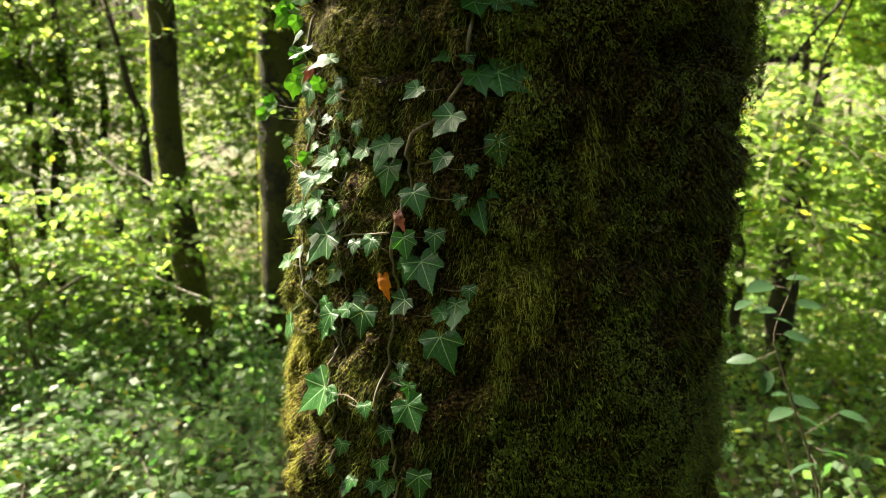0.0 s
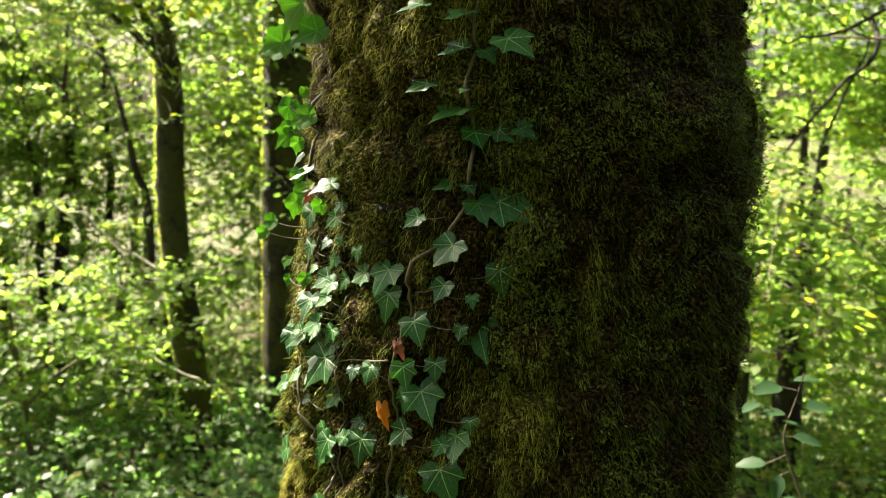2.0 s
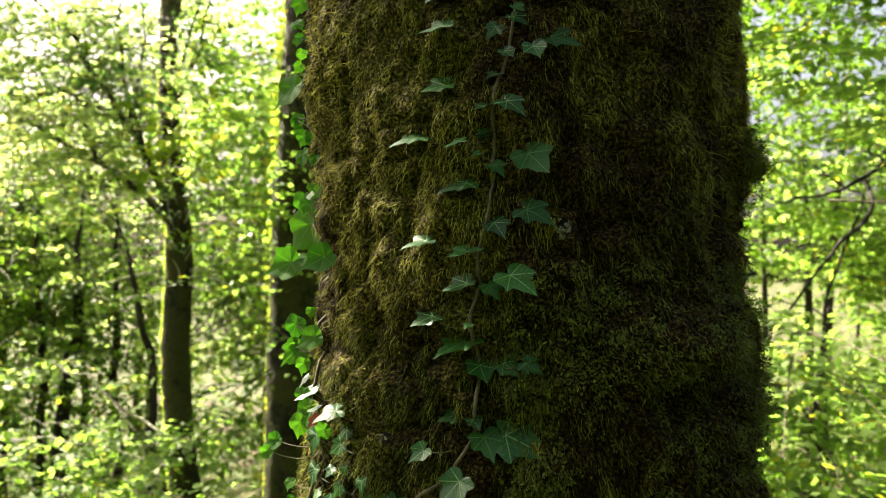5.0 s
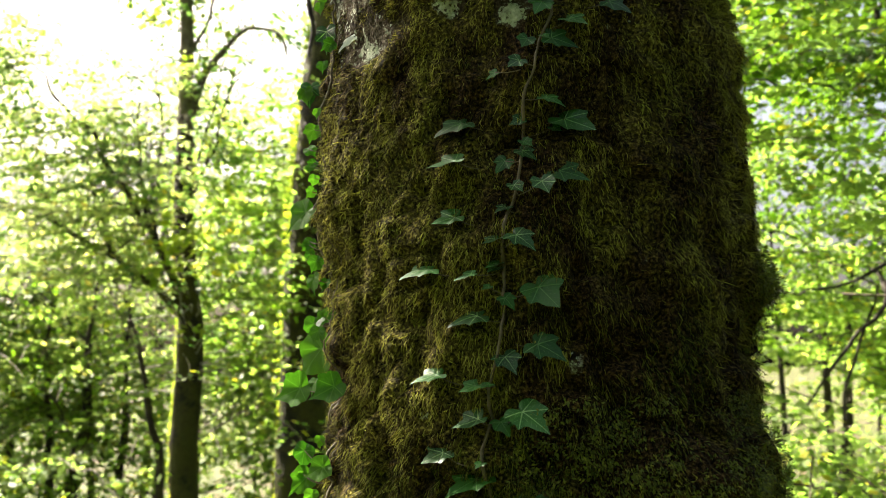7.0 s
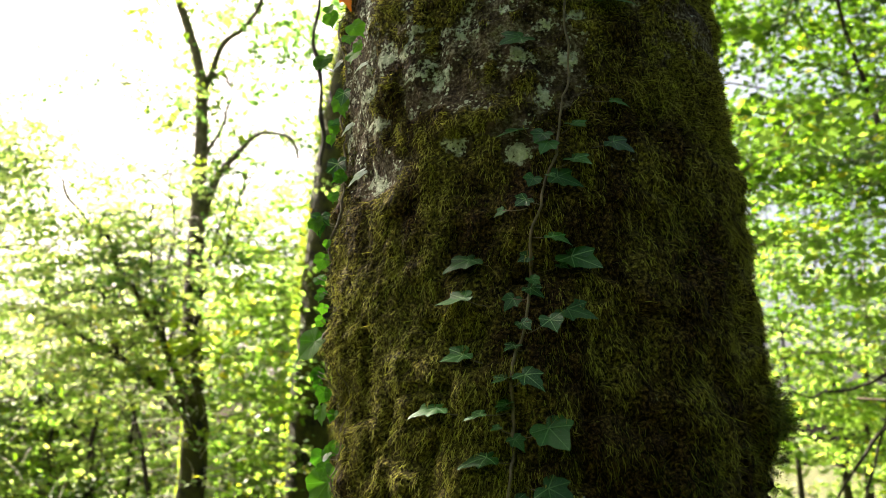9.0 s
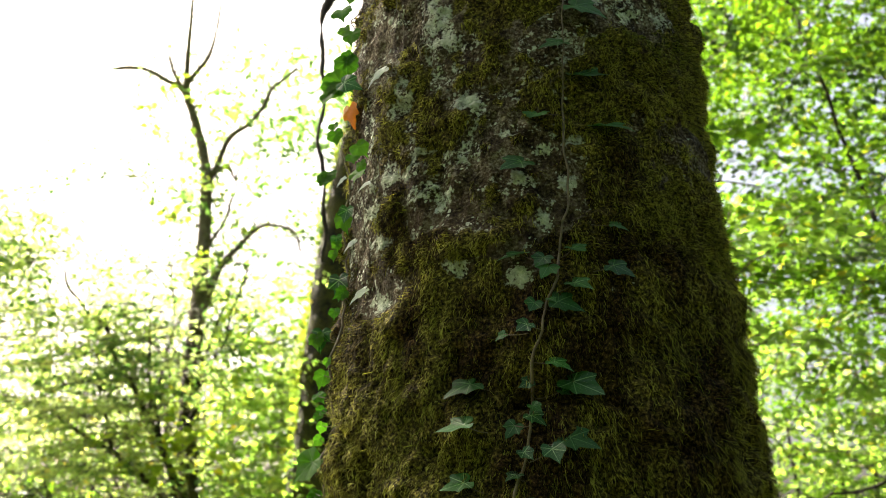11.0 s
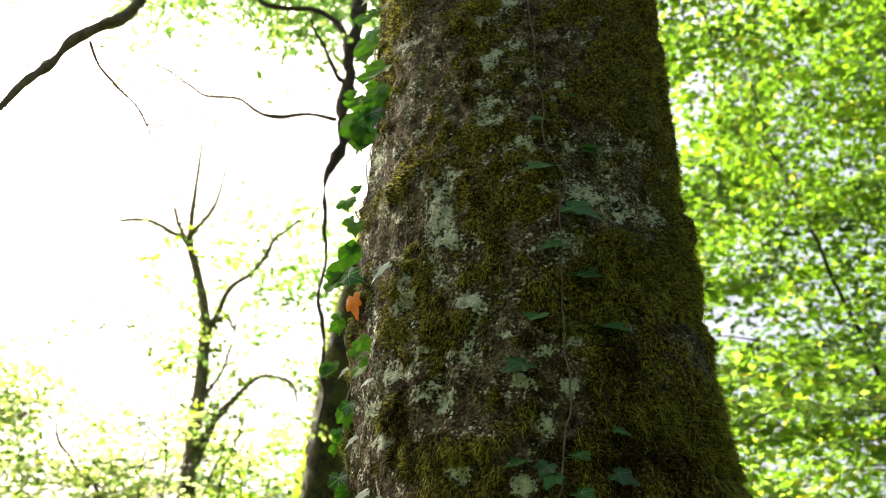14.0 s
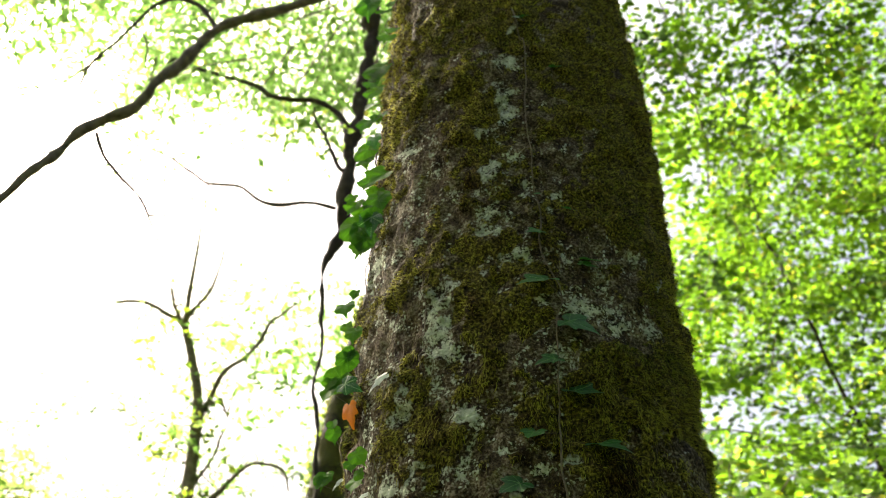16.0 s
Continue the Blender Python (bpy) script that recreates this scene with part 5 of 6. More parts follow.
bough_points = np.vstack([smooth_line(pts, 0.06) for pts, _, _ in side_boughs] + [trunk_line[trunk_line[:, 2] > 5.5, :3]])
shoots = []
for k in range(110):
    s = bough_points[g.integers(0, len(bough_points))]
    w = np.array([g.normal(0, 0.7), g.normal(0, 0.5), g.uniform(0.1, 1.1)]) * g.uniform(0.25, 0.65)
    shoots.append(bough([s, s + w * 0.5 + g.normal(0, 0.04, 3), s + w], 0.010, 0.003, 0.08))
part("twig", tube_mesh("twig", shoots, 4), WOOD_PALE, ivy_tree, "fine upper twigs")["kind"] = "stuff"
leafy = bough_points[g.integers(0, len(bough_points), 190)] + g.normal(0, 0.12, (190, 3))
add_foliage(ivy_tree, sprays(g, leafy, g.normal(0, 1, (190, 3)) * (1, 1, 0.5), g.uniform(0.3, 0.7, 190), 15, 0.075, 0.66, 0.2, 0.4), LEAF_DIM, "thin green leaves on the boughs")
glade = np.column_stack([g.uniform(-3.2, -1.6, 150), g.uniform(9.6, 11.0, 150), g.uniform(0.6, 5.0, 150)])
glade = glade[~in_clearing(glade)]
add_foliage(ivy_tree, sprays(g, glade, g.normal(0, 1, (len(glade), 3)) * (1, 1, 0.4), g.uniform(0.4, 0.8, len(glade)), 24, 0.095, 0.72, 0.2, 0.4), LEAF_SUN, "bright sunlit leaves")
rim_tree = tagged(new("woodland_tree"), "dark upright tree overgrown with ivy coloured as sunlit along one flank", "tree", "woodland trees")
rim_line = bough([(-1.65, 8.45, -3.2), (-1.65, 8.5, -0.5), (-1.64, 8.7, 2.35), (-1.59, 8.97, 4.7), (-1.5, 9.2, 6.5), (-1.3, 9.36, 8.1)], 0.24, 0.05, 0.1)
rim_line[:, 3] = np.interp(rim_line[:, 2], [-3.2, -2.0, 2.1, 5.2, 8.1], [0.39, 0.29, 0.26, 0.22, 0.06])
part("trunk", tube_mesh("trunk", [rim_line], 24, 0.10), WOOD_GREEN, rim_tree)
kk = g.integers(0, len(rim_line), 6500)
kk = kk[rim_line[kk, 2] > 1.2 + g.random(len(kk)) * 2.2]
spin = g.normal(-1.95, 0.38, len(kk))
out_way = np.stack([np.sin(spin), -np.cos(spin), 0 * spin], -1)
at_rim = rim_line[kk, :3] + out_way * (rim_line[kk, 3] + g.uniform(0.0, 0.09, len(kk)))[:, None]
# Ivy on the sunward flank, with the sunlight put into its leaf colour.
crown_part(rim_tree, "ivy_cover", blades(at_rim, np.array([0, 0, -1.0]) + g.normal(0, 0.4, (len(kk), 3)), out_way + (0, 0, 0.5), g.uniform(0.035, 0.06, len(kk)), 0.9), LEAF_YELLOW, "yellow-green ivy coloured as if sunlit")

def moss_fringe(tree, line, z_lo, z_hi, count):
    """Short tufts of moss along one flank of a stem, coloured bright as its sunlit rim."""
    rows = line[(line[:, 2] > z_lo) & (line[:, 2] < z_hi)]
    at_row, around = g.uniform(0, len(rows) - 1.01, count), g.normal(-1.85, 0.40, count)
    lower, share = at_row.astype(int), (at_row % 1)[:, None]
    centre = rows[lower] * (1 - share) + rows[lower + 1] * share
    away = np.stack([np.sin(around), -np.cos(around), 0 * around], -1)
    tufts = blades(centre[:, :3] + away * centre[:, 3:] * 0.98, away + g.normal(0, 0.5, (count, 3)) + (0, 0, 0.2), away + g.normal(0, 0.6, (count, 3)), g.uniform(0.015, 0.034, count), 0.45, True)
    crown_part(tree, "moss_fringe", tufts, LEAF_YELLOW, "yellow-green moss coloured as if sunlit")


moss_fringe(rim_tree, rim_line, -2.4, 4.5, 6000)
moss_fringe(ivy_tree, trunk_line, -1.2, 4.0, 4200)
hanging = tagged(new("overhanging_bough"), "dark hanging bough with thin bare side twigs", "bough")
hang_lines = [bough(p, a, b, 0.05, 0.05, k + 31) for k, (p, a, b) in enumerate((
    ([(-0.30, 4.6, 12.0), (-0.6, 4.6, 10.2), (-0.76, 4.6, 8.73), (-0.76, 4.6, 7.77), (-0.79, 4.6, 6.95), (-0.88, 4.6, 6.11), (-0.89, 4.6, 5.69), (-0.93, 4.6, 5.45), (-0.95, 4.6, 5.1), (-0.94, 4.6, 4.8), (-0.92, 4.6, 4.5), (-0.87, 4.6, 4.1), (-0.85, 4.6, 3.6)], 0.10, 0.008),
    ([(-0.93, 4.6, 5.85), (-1.14, 4.6, 5.91), (-1.37, 4.6, 5.89), (-1.64, 4.6, 6.01), (-1.90, 4.6, 6.10), (-2.25, 4.6, 6.33), (-2.6, 4.7, 6.6)], 0.020, 0.006),
    ([(-0.87, 4.6, 6.5), (-1.0, 4.6, 6.8), (-1.18, 4.6, 6.95), (-1.53, 4.6, 7.02), (-1.71, 4.6, 7.16), (-2.23, 4.6, 7.40), (-2.6, 4.7, 7.6)], 0.030, 0.010),
    ([(-0.89, 4.6, 6.2), (-1.0, 4.6, 6.45), (-1.08, 4.6, 6.64), (-1.21, 4.6, 6.85)], 0.022, 0.008)))]
hang_lines[0][:, 3] = np.interp(hang_lines[0][:, 2], [3.6, 5.2, 5.5, 5.75, 6.0, 8.7, 12.0], [0.009, 0.015, 0.032, 0.048, 0.040, 0.058, 0.10])
part("branch", tube_mesh("branch", hang_lines[:1], 12, 0.9), WOOD_DARK, hanging)
for line in hang_lines[1:]:
    part("side_branch", tube_mesh("side_branch", [line], 7, 0.25), WOOD_DARK, hanging)
tips = np.vstack([l[len(l) // 3 :, :3] for l in hang_lines[1:]])
rt = tips[g.integers(0, len(tips), 46)]
add_foliage(hanging, sprays(g, rt, g.normal(0, 1, (46, 3)) * (1, 1, 0.4), g.uniform(0.2, 0.45, 46), 10, 0.05, 0.62, 0.2, 0.5), LEAF_SUN, "thin green leaves")

# thin dark trees further in
FAR_TREES = [
    (((-5.0, 10, -3.2), (-4.98, 10, -0.5), (-4.97, 10, 0.5), (-5.01, 10, 1.4), (-5.2, 10, 3.6), (-5.6, 10.2, 5.4)), 0.075),
    (((-4.95, 10, -3.2), (-4.77, 10, -0.5), (-4.54, 10, 1.2), (-4.5, 10, 2.4), (-4.6, 10.3, 4.2), (-4.9, 10.4, 5.6)), 0.12),
    (((-3.2, 9, -2.8), (-3.25, 9, 0.3), (-3.29, 9, 0.8), (-3.45, 9, 1.4), (-3.6, 9, 2.1), (-4.2, 9.4, 4.4)), 0.075),
    (((-3.35, 9.5, -3.0), (-3.32, 9.5, -1.4), (-3.2, 9.5, 0.5), (-3.1, 9.6, 2.6), (-3.3, 9.7, 4.6)), 0.08),
    (((-4.4, 11, -3.2), (-4.5, 11, 1.0), (-4.56, 11, 4.06), (-5.39, 11, 5.02), (-6.0, 11, 5.76), (-6.4, 11, 6.2)), 0.08),
    (((-2.4, 10.5, -3.0), (-2.35, 10.5, 1.0), (-2.3, 10.6, 3.4), (-2.1, 10.8, 5.4)), 0.07),
    (((-1.9, 11.5, -3.0), (-1.95, 11.5, 1.0), (-2.0, 11.6, 3.6), (-2.2, 11.8, 5.8)), 0.08),
    (((-6.6, 12, -3.2), (-6.5, 12, 1.0), (-6.4, 12, 4.0), (-6.7, 12, 5.6)), 0.10),
    (((-5.9, 13, -3.2), (-5.8, 13, 1.0), (-5.9, 13, 3.8)), 0.09),
]
for k, (pts, r) in enumerate(FAR_TREES):
    far = tagged(new("woodland_tree"), "thin dark forest tree with fine green layered foliage", "tree", "woodland trees")
    far_line = bough(pts, r, r * 0.08, 0.15, 0.06, k + 61)
    far_line[:, 3] *= np.interp(far_line[:, 2], [1.3, 2.8], [1.0, 0.28])
    part("trunk", tube_mesh("trunk", [far_line], 12, 0.15), WOOD_DARK, far)
    forks = []
    for j in range(7):
        s = far_line[int(len(far_line) * g.uniform(0.35, 0.9)), :3]
        w = np.array([g.normal(0, 1), g.normal(0, 0.7), g.uniform(0.5, 1.3)])
        forks.append(bough([s, s + w * 0.5, s + w * 0.9 + (0, 0, 0.2)], r * 0.13, 0.003, 0.12, 0.08, j + 7 * k))
    for fork in forks:
        part("branch", tube_mesh("branch", [fork], 5, 0.2), WOOD_DARK, far)
    anchor = np.vstack([f[:, :3] for f in forks] + [far_line[len(far_line) // 3 :, :3]])
    rt = anchor[g.integers(0, len(anchor), 80)] + g.normal(0, 0.3, (80, 3))
    rt = rt[~in_clearing(rt)]
    add_foliage(far, sprays(g, rt, g.normal(0, 1, (len(rt), 3)) * (1, 1, 0.35), g.uniform(0.5, 1.3, len(rt)), 42, 0.085, 0.62, 0.15), LEAF_SUN if k % 2 else LEAF_SHADE)

# leafy shrub layer on the open side, and the wood beyond it
shrubs = tagged(new("shrub_layer"), "dense woodland shrubs with layered bright green leaves", "shrubs", kind="stuff")
top_of = lambda p: 3.8 + 0.9 * np.sin(p[:, 0] * 1.5 + 2.0) + 0.33 * (p[:, 1] - 8)
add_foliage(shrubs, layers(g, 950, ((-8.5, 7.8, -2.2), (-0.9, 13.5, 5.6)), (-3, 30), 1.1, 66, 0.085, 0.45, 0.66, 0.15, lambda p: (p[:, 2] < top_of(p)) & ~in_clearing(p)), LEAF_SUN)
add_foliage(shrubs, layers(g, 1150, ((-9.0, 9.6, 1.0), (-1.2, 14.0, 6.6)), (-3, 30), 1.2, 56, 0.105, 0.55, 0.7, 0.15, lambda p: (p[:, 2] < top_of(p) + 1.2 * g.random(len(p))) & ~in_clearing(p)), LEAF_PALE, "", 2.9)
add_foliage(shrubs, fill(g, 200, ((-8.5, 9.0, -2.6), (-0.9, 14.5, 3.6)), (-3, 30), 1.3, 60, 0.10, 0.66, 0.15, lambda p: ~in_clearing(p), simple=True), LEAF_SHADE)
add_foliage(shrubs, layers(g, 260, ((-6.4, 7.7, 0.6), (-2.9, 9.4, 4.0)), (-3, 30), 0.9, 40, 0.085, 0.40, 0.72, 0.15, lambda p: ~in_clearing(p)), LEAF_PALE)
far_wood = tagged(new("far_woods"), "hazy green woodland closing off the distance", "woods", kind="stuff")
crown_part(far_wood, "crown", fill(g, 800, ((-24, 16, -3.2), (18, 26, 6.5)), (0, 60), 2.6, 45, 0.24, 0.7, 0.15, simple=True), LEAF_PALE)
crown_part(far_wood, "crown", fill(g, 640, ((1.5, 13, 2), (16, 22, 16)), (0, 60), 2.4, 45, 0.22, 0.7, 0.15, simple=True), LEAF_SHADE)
far_stems = [bough([(x, y, -3.4), (x + 0.1, y, 1), (x + g.normal(0, 0.4), y, 7)], g.uniform(0.08, 0.18), 0.006, 0.6) for x, y in zip(g.uniform(-18, 14, 40), g.uniform(14, 24, 40))]
part("trunks", tube_mesh("trunks", far_stems, 8, 0.15), WOOD_DARK, far_wood)["kind"] = "stuff"

# ---------------------------------------------------------------- the leafy side
RIGHT_TREES = [
    (((3.5, 8, -2.9), (3.46, 8, -2.0), (3.43, 8, -1.0), (3.45, 8, 0), (3.49, 8, 0.8), (3.85, 8.4, 1.8), (4.7, 9.0, 3.2), (5.6, 9.4, 5.0), (5.8, 9.6, 9.0)), 0.15),
    (((3.2, 8, -2.9), (3.1, 8, -1.9), (2.99, 8, -1.0), (2.94, 8, -0.3), (2.93, 8, 0.4), (2.95, 8.1, 0.9)), 0.062),
    (((5.9, 9.8, -3.0), (5.8, 9.8, 1), (5.3, 9.5, 4), (4.4, 9.1, 7.5), (4.04, 9.0, 9.5), (4.0, 9.0, 12.0)), 0.16),
]
zones = [((1.0, 5.6, 0.3), (6.0, 9.6, 4.4)), ((1.6, 8.5, -2.2), (5.4, 11.0, 2.5)), ((0.8, 5.4, 3.9), (6.8, 10.8, 13.5))]
crown_gap = lambda p: (fbm(p * 0.75, 123, 2) > np.where(p[:, 2] > 4.5, 0.0, -0.28)) & ~((abs(p[:, 0] / p[:, 1] - 0.30) < 0.07) & (abs((p[:, 2] - 2.0) / p[:, 1] - 0.84) < 0.09))
for k, (pts, r) in enumerate(RIGHT_TREES):
    tree = tagged(new("woodland_tree"), "dark-stemmed tree with dense layered light green foliage", "tree", "woodland trees")
    line = bough(pts, r, r * 0.35, 0.15, 0.05, k + 90)
    line[:, 3] = np.interp(line[:, 2], [-3, 0.3, 1.0, 9.0], [r, 0.85 * r, 0.09 * r, 0.05 * r] if k == 0 else [r, 0.8 * r, 0.3 * r, 0.1 * r])
    part("trunk", tube_mesh("trunk", [line], 14, 0.15), WOOD_DARK, tree)
    for j in range(6):
        s = line[int(len(line) * g.uniform(0.3, 0.95)), :3]
        w = np.array([g.normal(0, 1), g.normal(-0.3, 0.6), g.uniform(0.1, 0.7)])
        part("branch", tube_mesh("branch", [bough([s, s + w * 0.8, s + w * 1.7 + (0, 0, -0.1)], 0.010, 0.004, 0.12, 0.12, j + 9 * k)], 6, 0.2), WOOD_DARK, tree)
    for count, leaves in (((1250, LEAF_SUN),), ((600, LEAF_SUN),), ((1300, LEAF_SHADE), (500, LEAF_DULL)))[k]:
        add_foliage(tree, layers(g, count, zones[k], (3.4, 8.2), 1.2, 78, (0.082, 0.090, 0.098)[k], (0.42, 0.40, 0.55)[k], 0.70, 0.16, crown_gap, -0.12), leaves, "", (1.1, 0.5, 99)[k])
    if k == 0:
        for pts in (((4.3, 7.6, 2.95), (3.54, 7.0, 2.63), (3.21, 7.0, 2.49), (2.92, 7.0, 2.39), (2.6, 7.0, 2.42)), ((3.7, 7.6, 2.7), (3.52, 7.0, 2.39), (3.28, 7.0, 2.06), (3.03, 7.0, 1.78), (2.82, 7.0, 1.46), (2.67, 7.0, 1.24))):
            part("branch", tube_mesh("branch", [bough(pts, 0.030, 0.007, 0.08, 0.05, 17)], 6, 0.2), WOOD_DARK, tree)


def sapling(label, stem, leaves, size, seed, radius=0.006):
    """A thin upright shoot with broad leaves: places of their middles, and the way that each points."""
    h = np.random.default_rng(seed)
    plant = tagged(new("sapling"), label, "sapling")
    line = bough(stem, radius, radius * 0.4, 0.03)
    lines = [line]
    for x, y, z, w, sx, sz in leaves:
        me_n = 7
        way = Vector((sx, h.normal(0, 0.35) - 0.2, sz)).normalized()
        side = way.cross(Vector((0.25 * h.normal(), -0.12 + 0.2 * h.normal(), 1))).normalized()
        nor = side.cross(way)
        s = w
        base = Vector((x, y, z)) - way * s * 0.5
        rows, faces = [], []
        for i in range(me_n + 1):
            u = i / me_n
            half = 0.29 * math.sin(math.pi * min(1, u * 0.93 + 0.03) ** 0.8) ** 0.8 * s * (1 + 0.08 * (i % 2))
            c = base + way * s * u - nor * s * 0.16 * u * u
            rows += [c - side * half + nor * half * 0.25, c, c + side * half + nor * half * 0.25]
            if i:
                o = 3 * (i - 1)
                faces += [(o, o + 1, o + 4, o + 3), (o + 1, o + 2, o + 5, o + 4)]
        part("leaf", mesh_from("leaf", [tuple(v) for v in rows], faces), LEAF_BROAD, plant)
        k = np.argmin(np.linalg.norm(line[:, :3] - np.array(base), axis=1))
        lines.append(np.column_stack([np.linspace(line[k, :3], np.array(base), 4), np.full(4, radius * 0.25)]))
    part("stem", tube_mesh("stem", lines, 6, 0.1), TWIG, plant)


sapling("thin young shoot with broad blue-green leaves", [(1.36, 2.55, -0.60), (1.33, 2.55, -0.2), (1.30, 2.55, 0.12), (1.27, 2.55, 0.21), (1.19, 2.55, 0.41), (1.11, 2.55, 0.61), (1.08, 2.55, 0.71), (1.11, 2.55, 0.83), (1.13, 2.55, 0.92)],
        [(1.14, 2.55, 0.90, 0.075, 1, 0.25), (1.19, 2.55, 0.81, 0.10, 1, 0.0), (1.02, 2.55, 0.87, 0.105, -1, 0.05), (0.97, 2.55, 0.81, 0.075, -1, -0.1), (1.04, 2.55, 0.79, 0.08, -1, 0.1), (1.09, 2.5, 0.77, 0.075, 1, -0.1), (1.16, 2.55, 0.70, 0.09, 1, -0.15), (0.98, 2.55, 0.62, 0.09, -1, -0.1)], 0.1, 51)
sapling("thin young shoot with drooping green and yellow leaves", [(1.42, 2.62, -0.65), (1.36, 2.6, -0.1), (1.28, 2.6, 0.2), (1.2, 2.58, 0.42), (1.12, 2.58, 0.58)],
        [(1.07, 2.55, 0.54, 0.08, -0.4, -1), (1.12, 2.55, 0.50, 0.06, -1, 0.2), (1.21, 2.55, 0.47, 0.10, 1, -0.1), (1.24, 2.55, 0.40, 0.105, 1, -0.3), (1.33, 2.55, 0.29, 0.10, 1, -0.2), (1.13, 2.55, 0.43, 0.10, -1, -0.1), (1.2, 2.5, 0.26, 0.10, -1, -0.2), (1.4, 2.6, 0.4, 0.09, 1, 0.0)], 0.1, 52)
sapling("low woodland shoot with pale ribbed leaves", [(-1.0, 2.8, -0.75), (-1.04, 2.8, -0.3), (-1.05, 2.8, -0.07), (-1.07, 2.8, 0.11)],
        [(-1.15, 2.8, 0.09, 0.06, -0.6, 0.9), (-1.07, 2.8, 0.11, 0.07, 0.4, 0.9), (-1.13, 2.8, -0.02, 0.09, -1, 0.0), (-0.98, 2.8, -0.04, 0.09, 1, 0.0), (-1.05, 2.75, -0.15, 0.09, 0.3, -0.3)], 0.1, 53, 0.004)
sapling("low woodland shoot with pale ribbed leaves", [(-0.72, 2.8, -0.7), (-0.75, 2.8, -0.3), (-0.76, 2.8, -0.05)],
        [(-0.76, 2.8, -0.01, 0.10, 0.8, 0.8), (-0.85, 2.8, -0.08, 0.10, -1, 0.1), (-0.66, 2.8, -0.1, 0.10, 1, 0.0)], 0.1, 54, 0.004)
sapling("low woodland shoot with pale ribbed leaves", [(-1.6, 2.8, -0.8), (-1.62, 2.8, -0.3), (-1.6, 2.8, -0.04)],
        [(-1.63, 2.8, -0.01, 0.09, 0.9, 0.5), (-1.7, 2.8, -0.08, 0.10, -1, 0.1)], 0.1, 55, 0.004)

forked = tagged(new("sapling"), "thin forked sapling with layered yellow-green leaf sprays", "sapling")
fork_lines = [bough(p, a, b, 0.06, 0.04, k + 71) for k, (p, a, b) in enumerate((
    ([(-3.45, 6.9, -2.4), (-3.53, 6.9, -1.77), (-3.62, 6.9, -1.12), (-3.63, 6.9, -0.75), (-3.70, 6.9, -0.28), (-3.74, 6.9, 0.05)], 0.034, 0.012),
    ([(-3.63, 6.9, -0.75), (-3.45, 6.9, -0.54), (-3.22, 6.9, -0.38), (-2.86, 6.9, -0.19), (-2.5, 6.9, -0.1)], 0.020, 0.007),
    ([(-3.63, 6.9, -0.75), (-3.79, 6.9, -0.62), (-3.97, 6.9, -0.49), (-4.3, 6.9, -0.3)], 0.022, 0.008),
    ([(-3.66, 6.9, -0.5), (-3.8, 6.8, 0.1), (-4.1, 6.8, 0.5)], 0.014, 0.006)))]
part("stem", tube_mesh("stem", fork_lines[:1], 8, 0.15), TWIG, forked)
for line in fork_lines[1:]:
    part("branch", tube_mesh("branch", [line], 6, 0.15), TWIG, forked)
rt = np.column_stack([g.uniform(-5.2, -2.3, 120), g.uniform(6.2, 7.6, 120), g.uniform(-0.55, 0.55, 120)])
rt = rt[rt[:, 2] < 0.75 + 0.38 * (-3.0 - rt[:, 0])]
add_foliage(forked, sprays(g, rt, g.normal(0, 1, (len(rt), 3)) * (1, 1, 0.09), g.uniform(0.4, 0.8, len(rt)), 34, 0.085, 0.72, 0.10, 0.16), LEAF_SUN, "layered yellow-green leaves")
part("dead_branch", tube_mesh("dead_branch", [bough([(-3.63, 6.85, -1.17), (-3.95, 6.8, -1.15), (-4.3, 6.75, -1.10)], 0.020, 0.015, 0.08)], 7, 0.2), PALE_TWIG, forked)

# brambles and low plants
brambles = tagged(new("brambles"), "tangle of low brambles and green undergrowth", "undergrowth", kind="stuff")
bx, by = np.concatenate([g.uniform(-9, 7, 2400), g.uniform(-6.5, -0.9, 1800)]), np.concatenate([g.uniform(3.2, 13.0, 2400), g.uniform(4.5, 11.0, 1800)])
bz = ground_z(bx, by) + g.uniform(0.0, 1, 4200) ** 1.2 * np.interp(by, [3, 5, 8], [0.5, 0.8, 1.25])
add_foliage(brambles, sprays(g, np.column_stack([bx, by, bz]), g.normal(0, 1, (4200, 3)) * (1, 1, 0.5), g.uniform(0.25, 0.6, 4200), 16, 0.078, 0.7, 0.25, 0.45, True), LEAF_LOW)
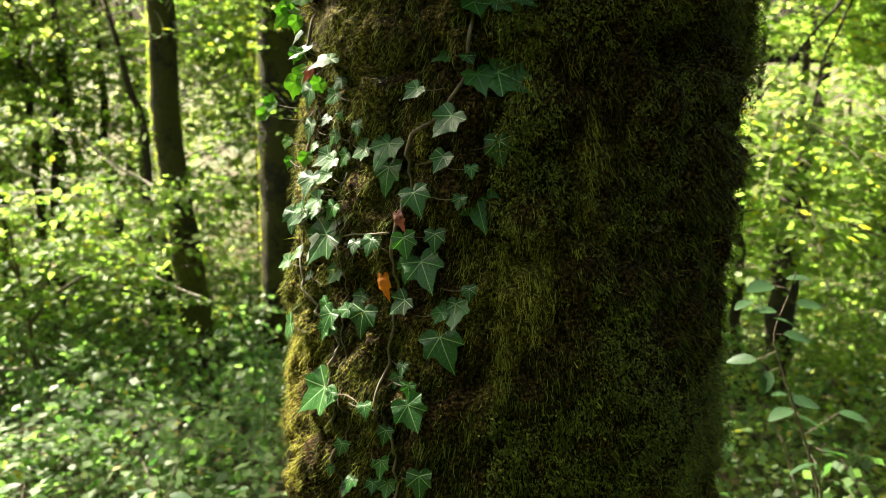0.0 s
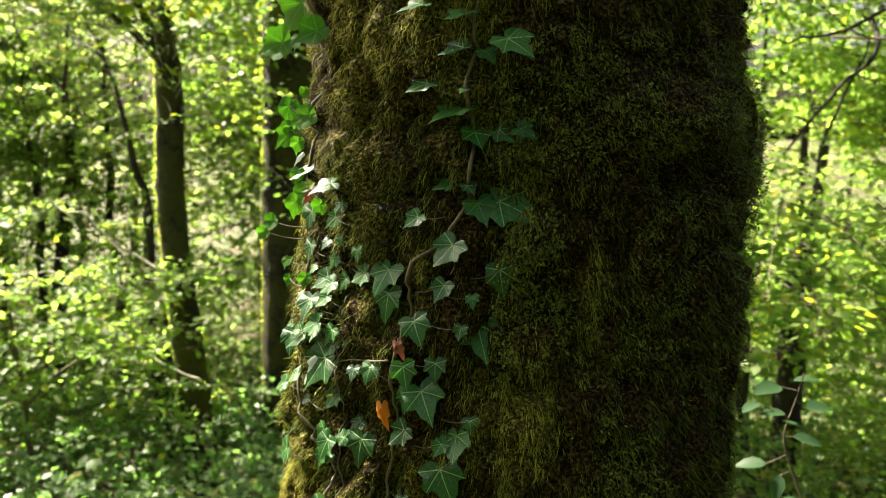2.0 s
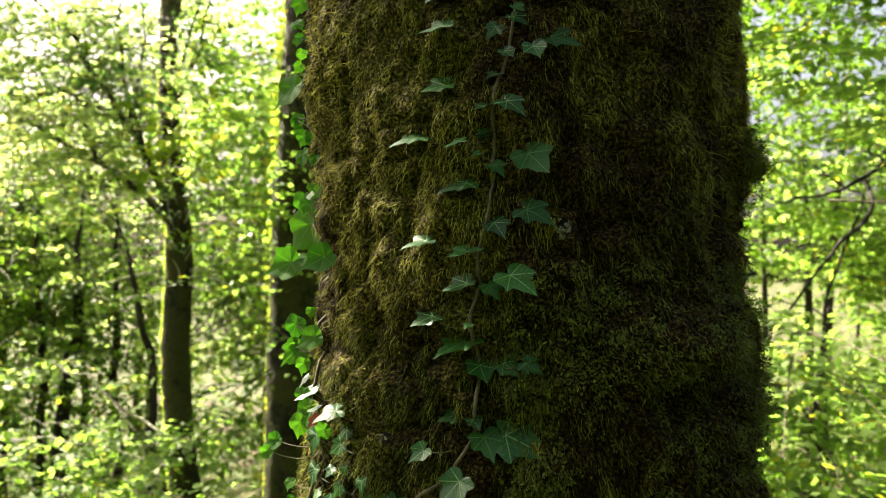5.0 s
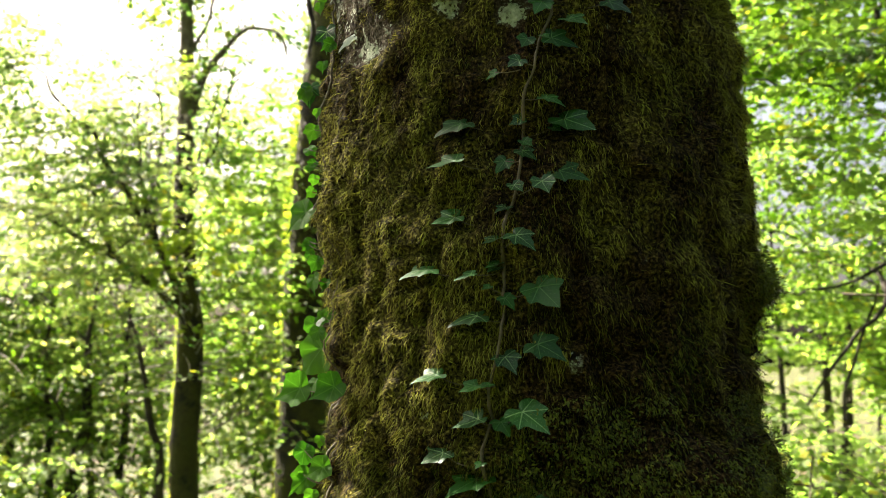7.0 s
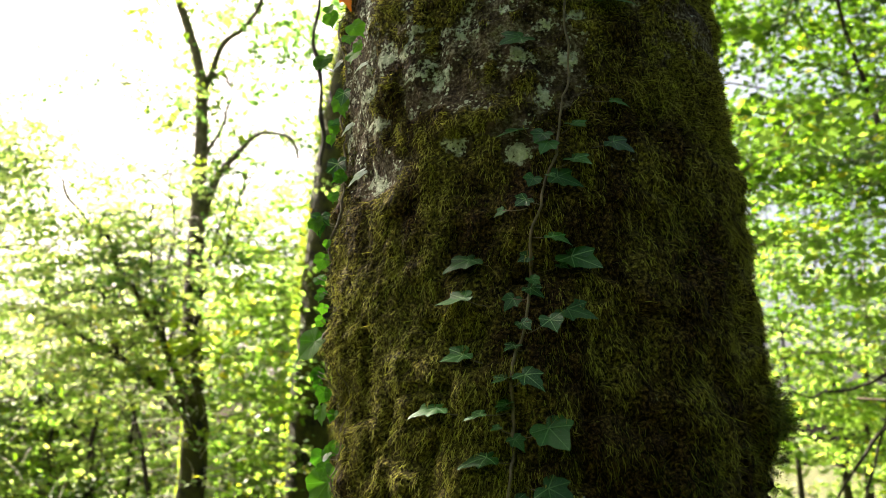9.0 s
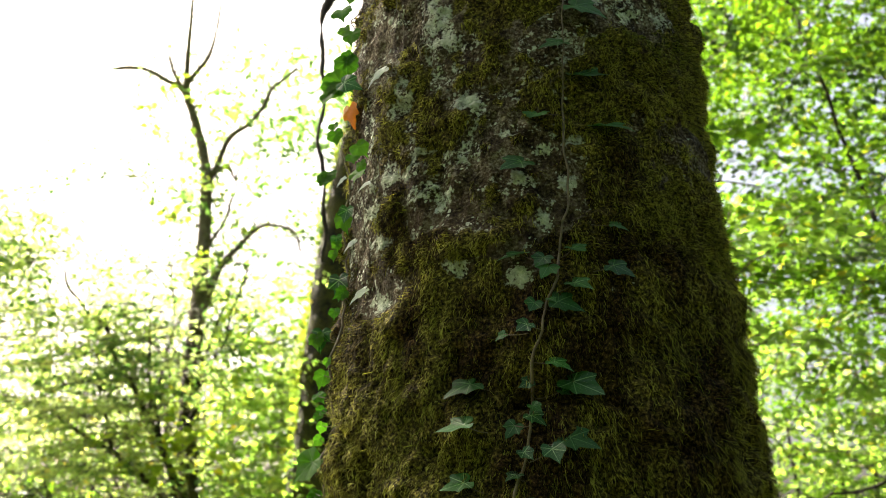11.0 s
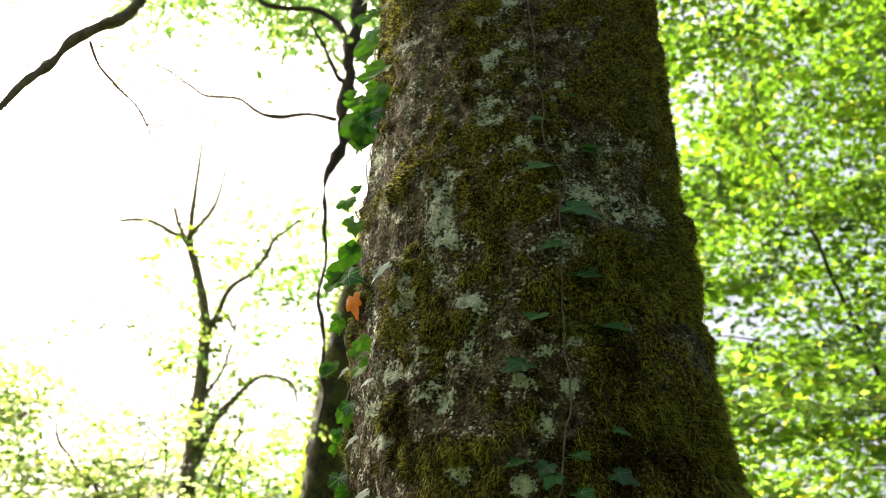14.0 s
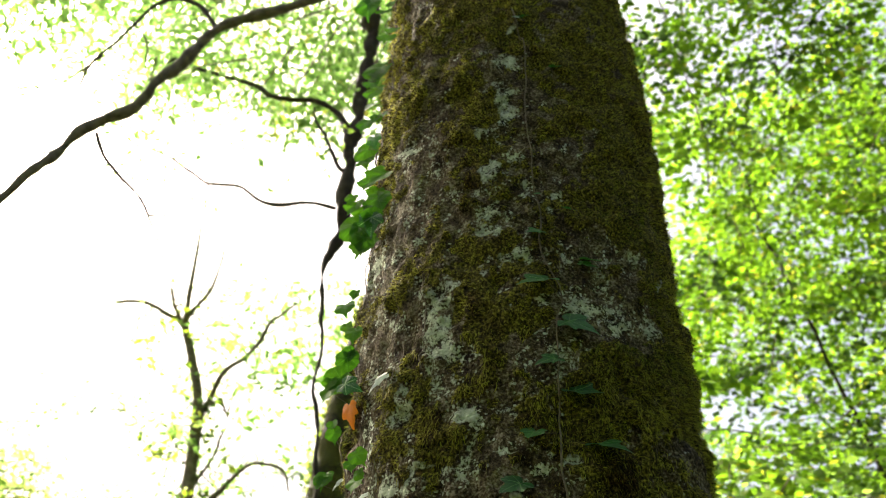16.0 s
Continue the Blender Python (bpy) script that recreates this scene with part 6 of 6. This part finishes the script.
add_foliage(brambles, layers(g, 300, ((1.4, 5.2, -2.4), (5.4, 8.6, -0.9)), (3.0, 12.0), 0.8, 46, 0.075, 0.35, 0.74, 0.18), LEAF_PALE)
for k, pts in enumerate(([(-2.86, 8, 0.29), (-3.23, 8, 0.51), (-3.48, 8, 0.78), (-3.9, 8, 0.95)], [(-2.2, 7.2, -0.6), (-3.0, 7.3, -0.2), (-3.9, 7.4, 0.6)], [(-2.5, 7.3, 0.1), (-3.3, 7.2, 0.35), (-4.4, 7.3, 0.4)])):
    tagged(part("dead_branch", tube_mesh("dead_branch", [bough(pts, 0.014, 0.005, 0.06, 0.08, k)], 6, 0.2), PALE_TWIG), "pale dead branch hung up in the shrubs", "branch")

# ---------------------------------------------------------------- unseen trees added all round, behind the camera, to block sky light
for k, (x, y) in enumerate(((-4.0, -3.0), (-1.6, -2.9), (1.0, -2.7), (3.6, -2.2), (6.0, -1.0), (-5.6, -0.6), (-6.2, 1.2), (-8.2, 2.4), (-9.5, -3.5), (9.5, 3.0), (0.0, -10.0), (-7.0, -8.0), (7.0, -8.0))):
    z0 = float(ground_z(np.array([x]), np.array([y]))[0])
    tree = tagged(new("woodland_tree"), "unseen leafy tree added to keep sky light off the trunk", "tree", "woodland trees")
    part("trunk", tube_mesh("trunk", [bough([(x, y, z0 - 0.2), (x, y, z0 + 3), (x + 0.2, y, z0 + (4 if y > -6 else 7)), (x + 0.3, y, z0 + (5 if y > -6 else 11))], 0.12 if y > -6 else 0.26, 0.04, 0.3, 0.1, k)], 14, 0.15), WOOD, tree)
    low = y > -6
    rt = np.array([x, y, z0 + (1.9 if x < -5 and low else 3.0 if low else 7.0)]) + np.clip(g.normal(0, 1, (240, 3)), -1.5, 1.5) * ((1.2, 0.55, 1.25) if low else (1.9, 1.9, 2.6))
    add_foliage(tree, sprays(g, rt, (rt - (x, y, z0 + 6)) * (1, 1, 0.4) + g.normal(0, 0.5, (240, 3)), g.uniform(0.7, 1.4, 240), 17, 0.19, 0.66, 0.2, simple=True), LEAF_SHADE)
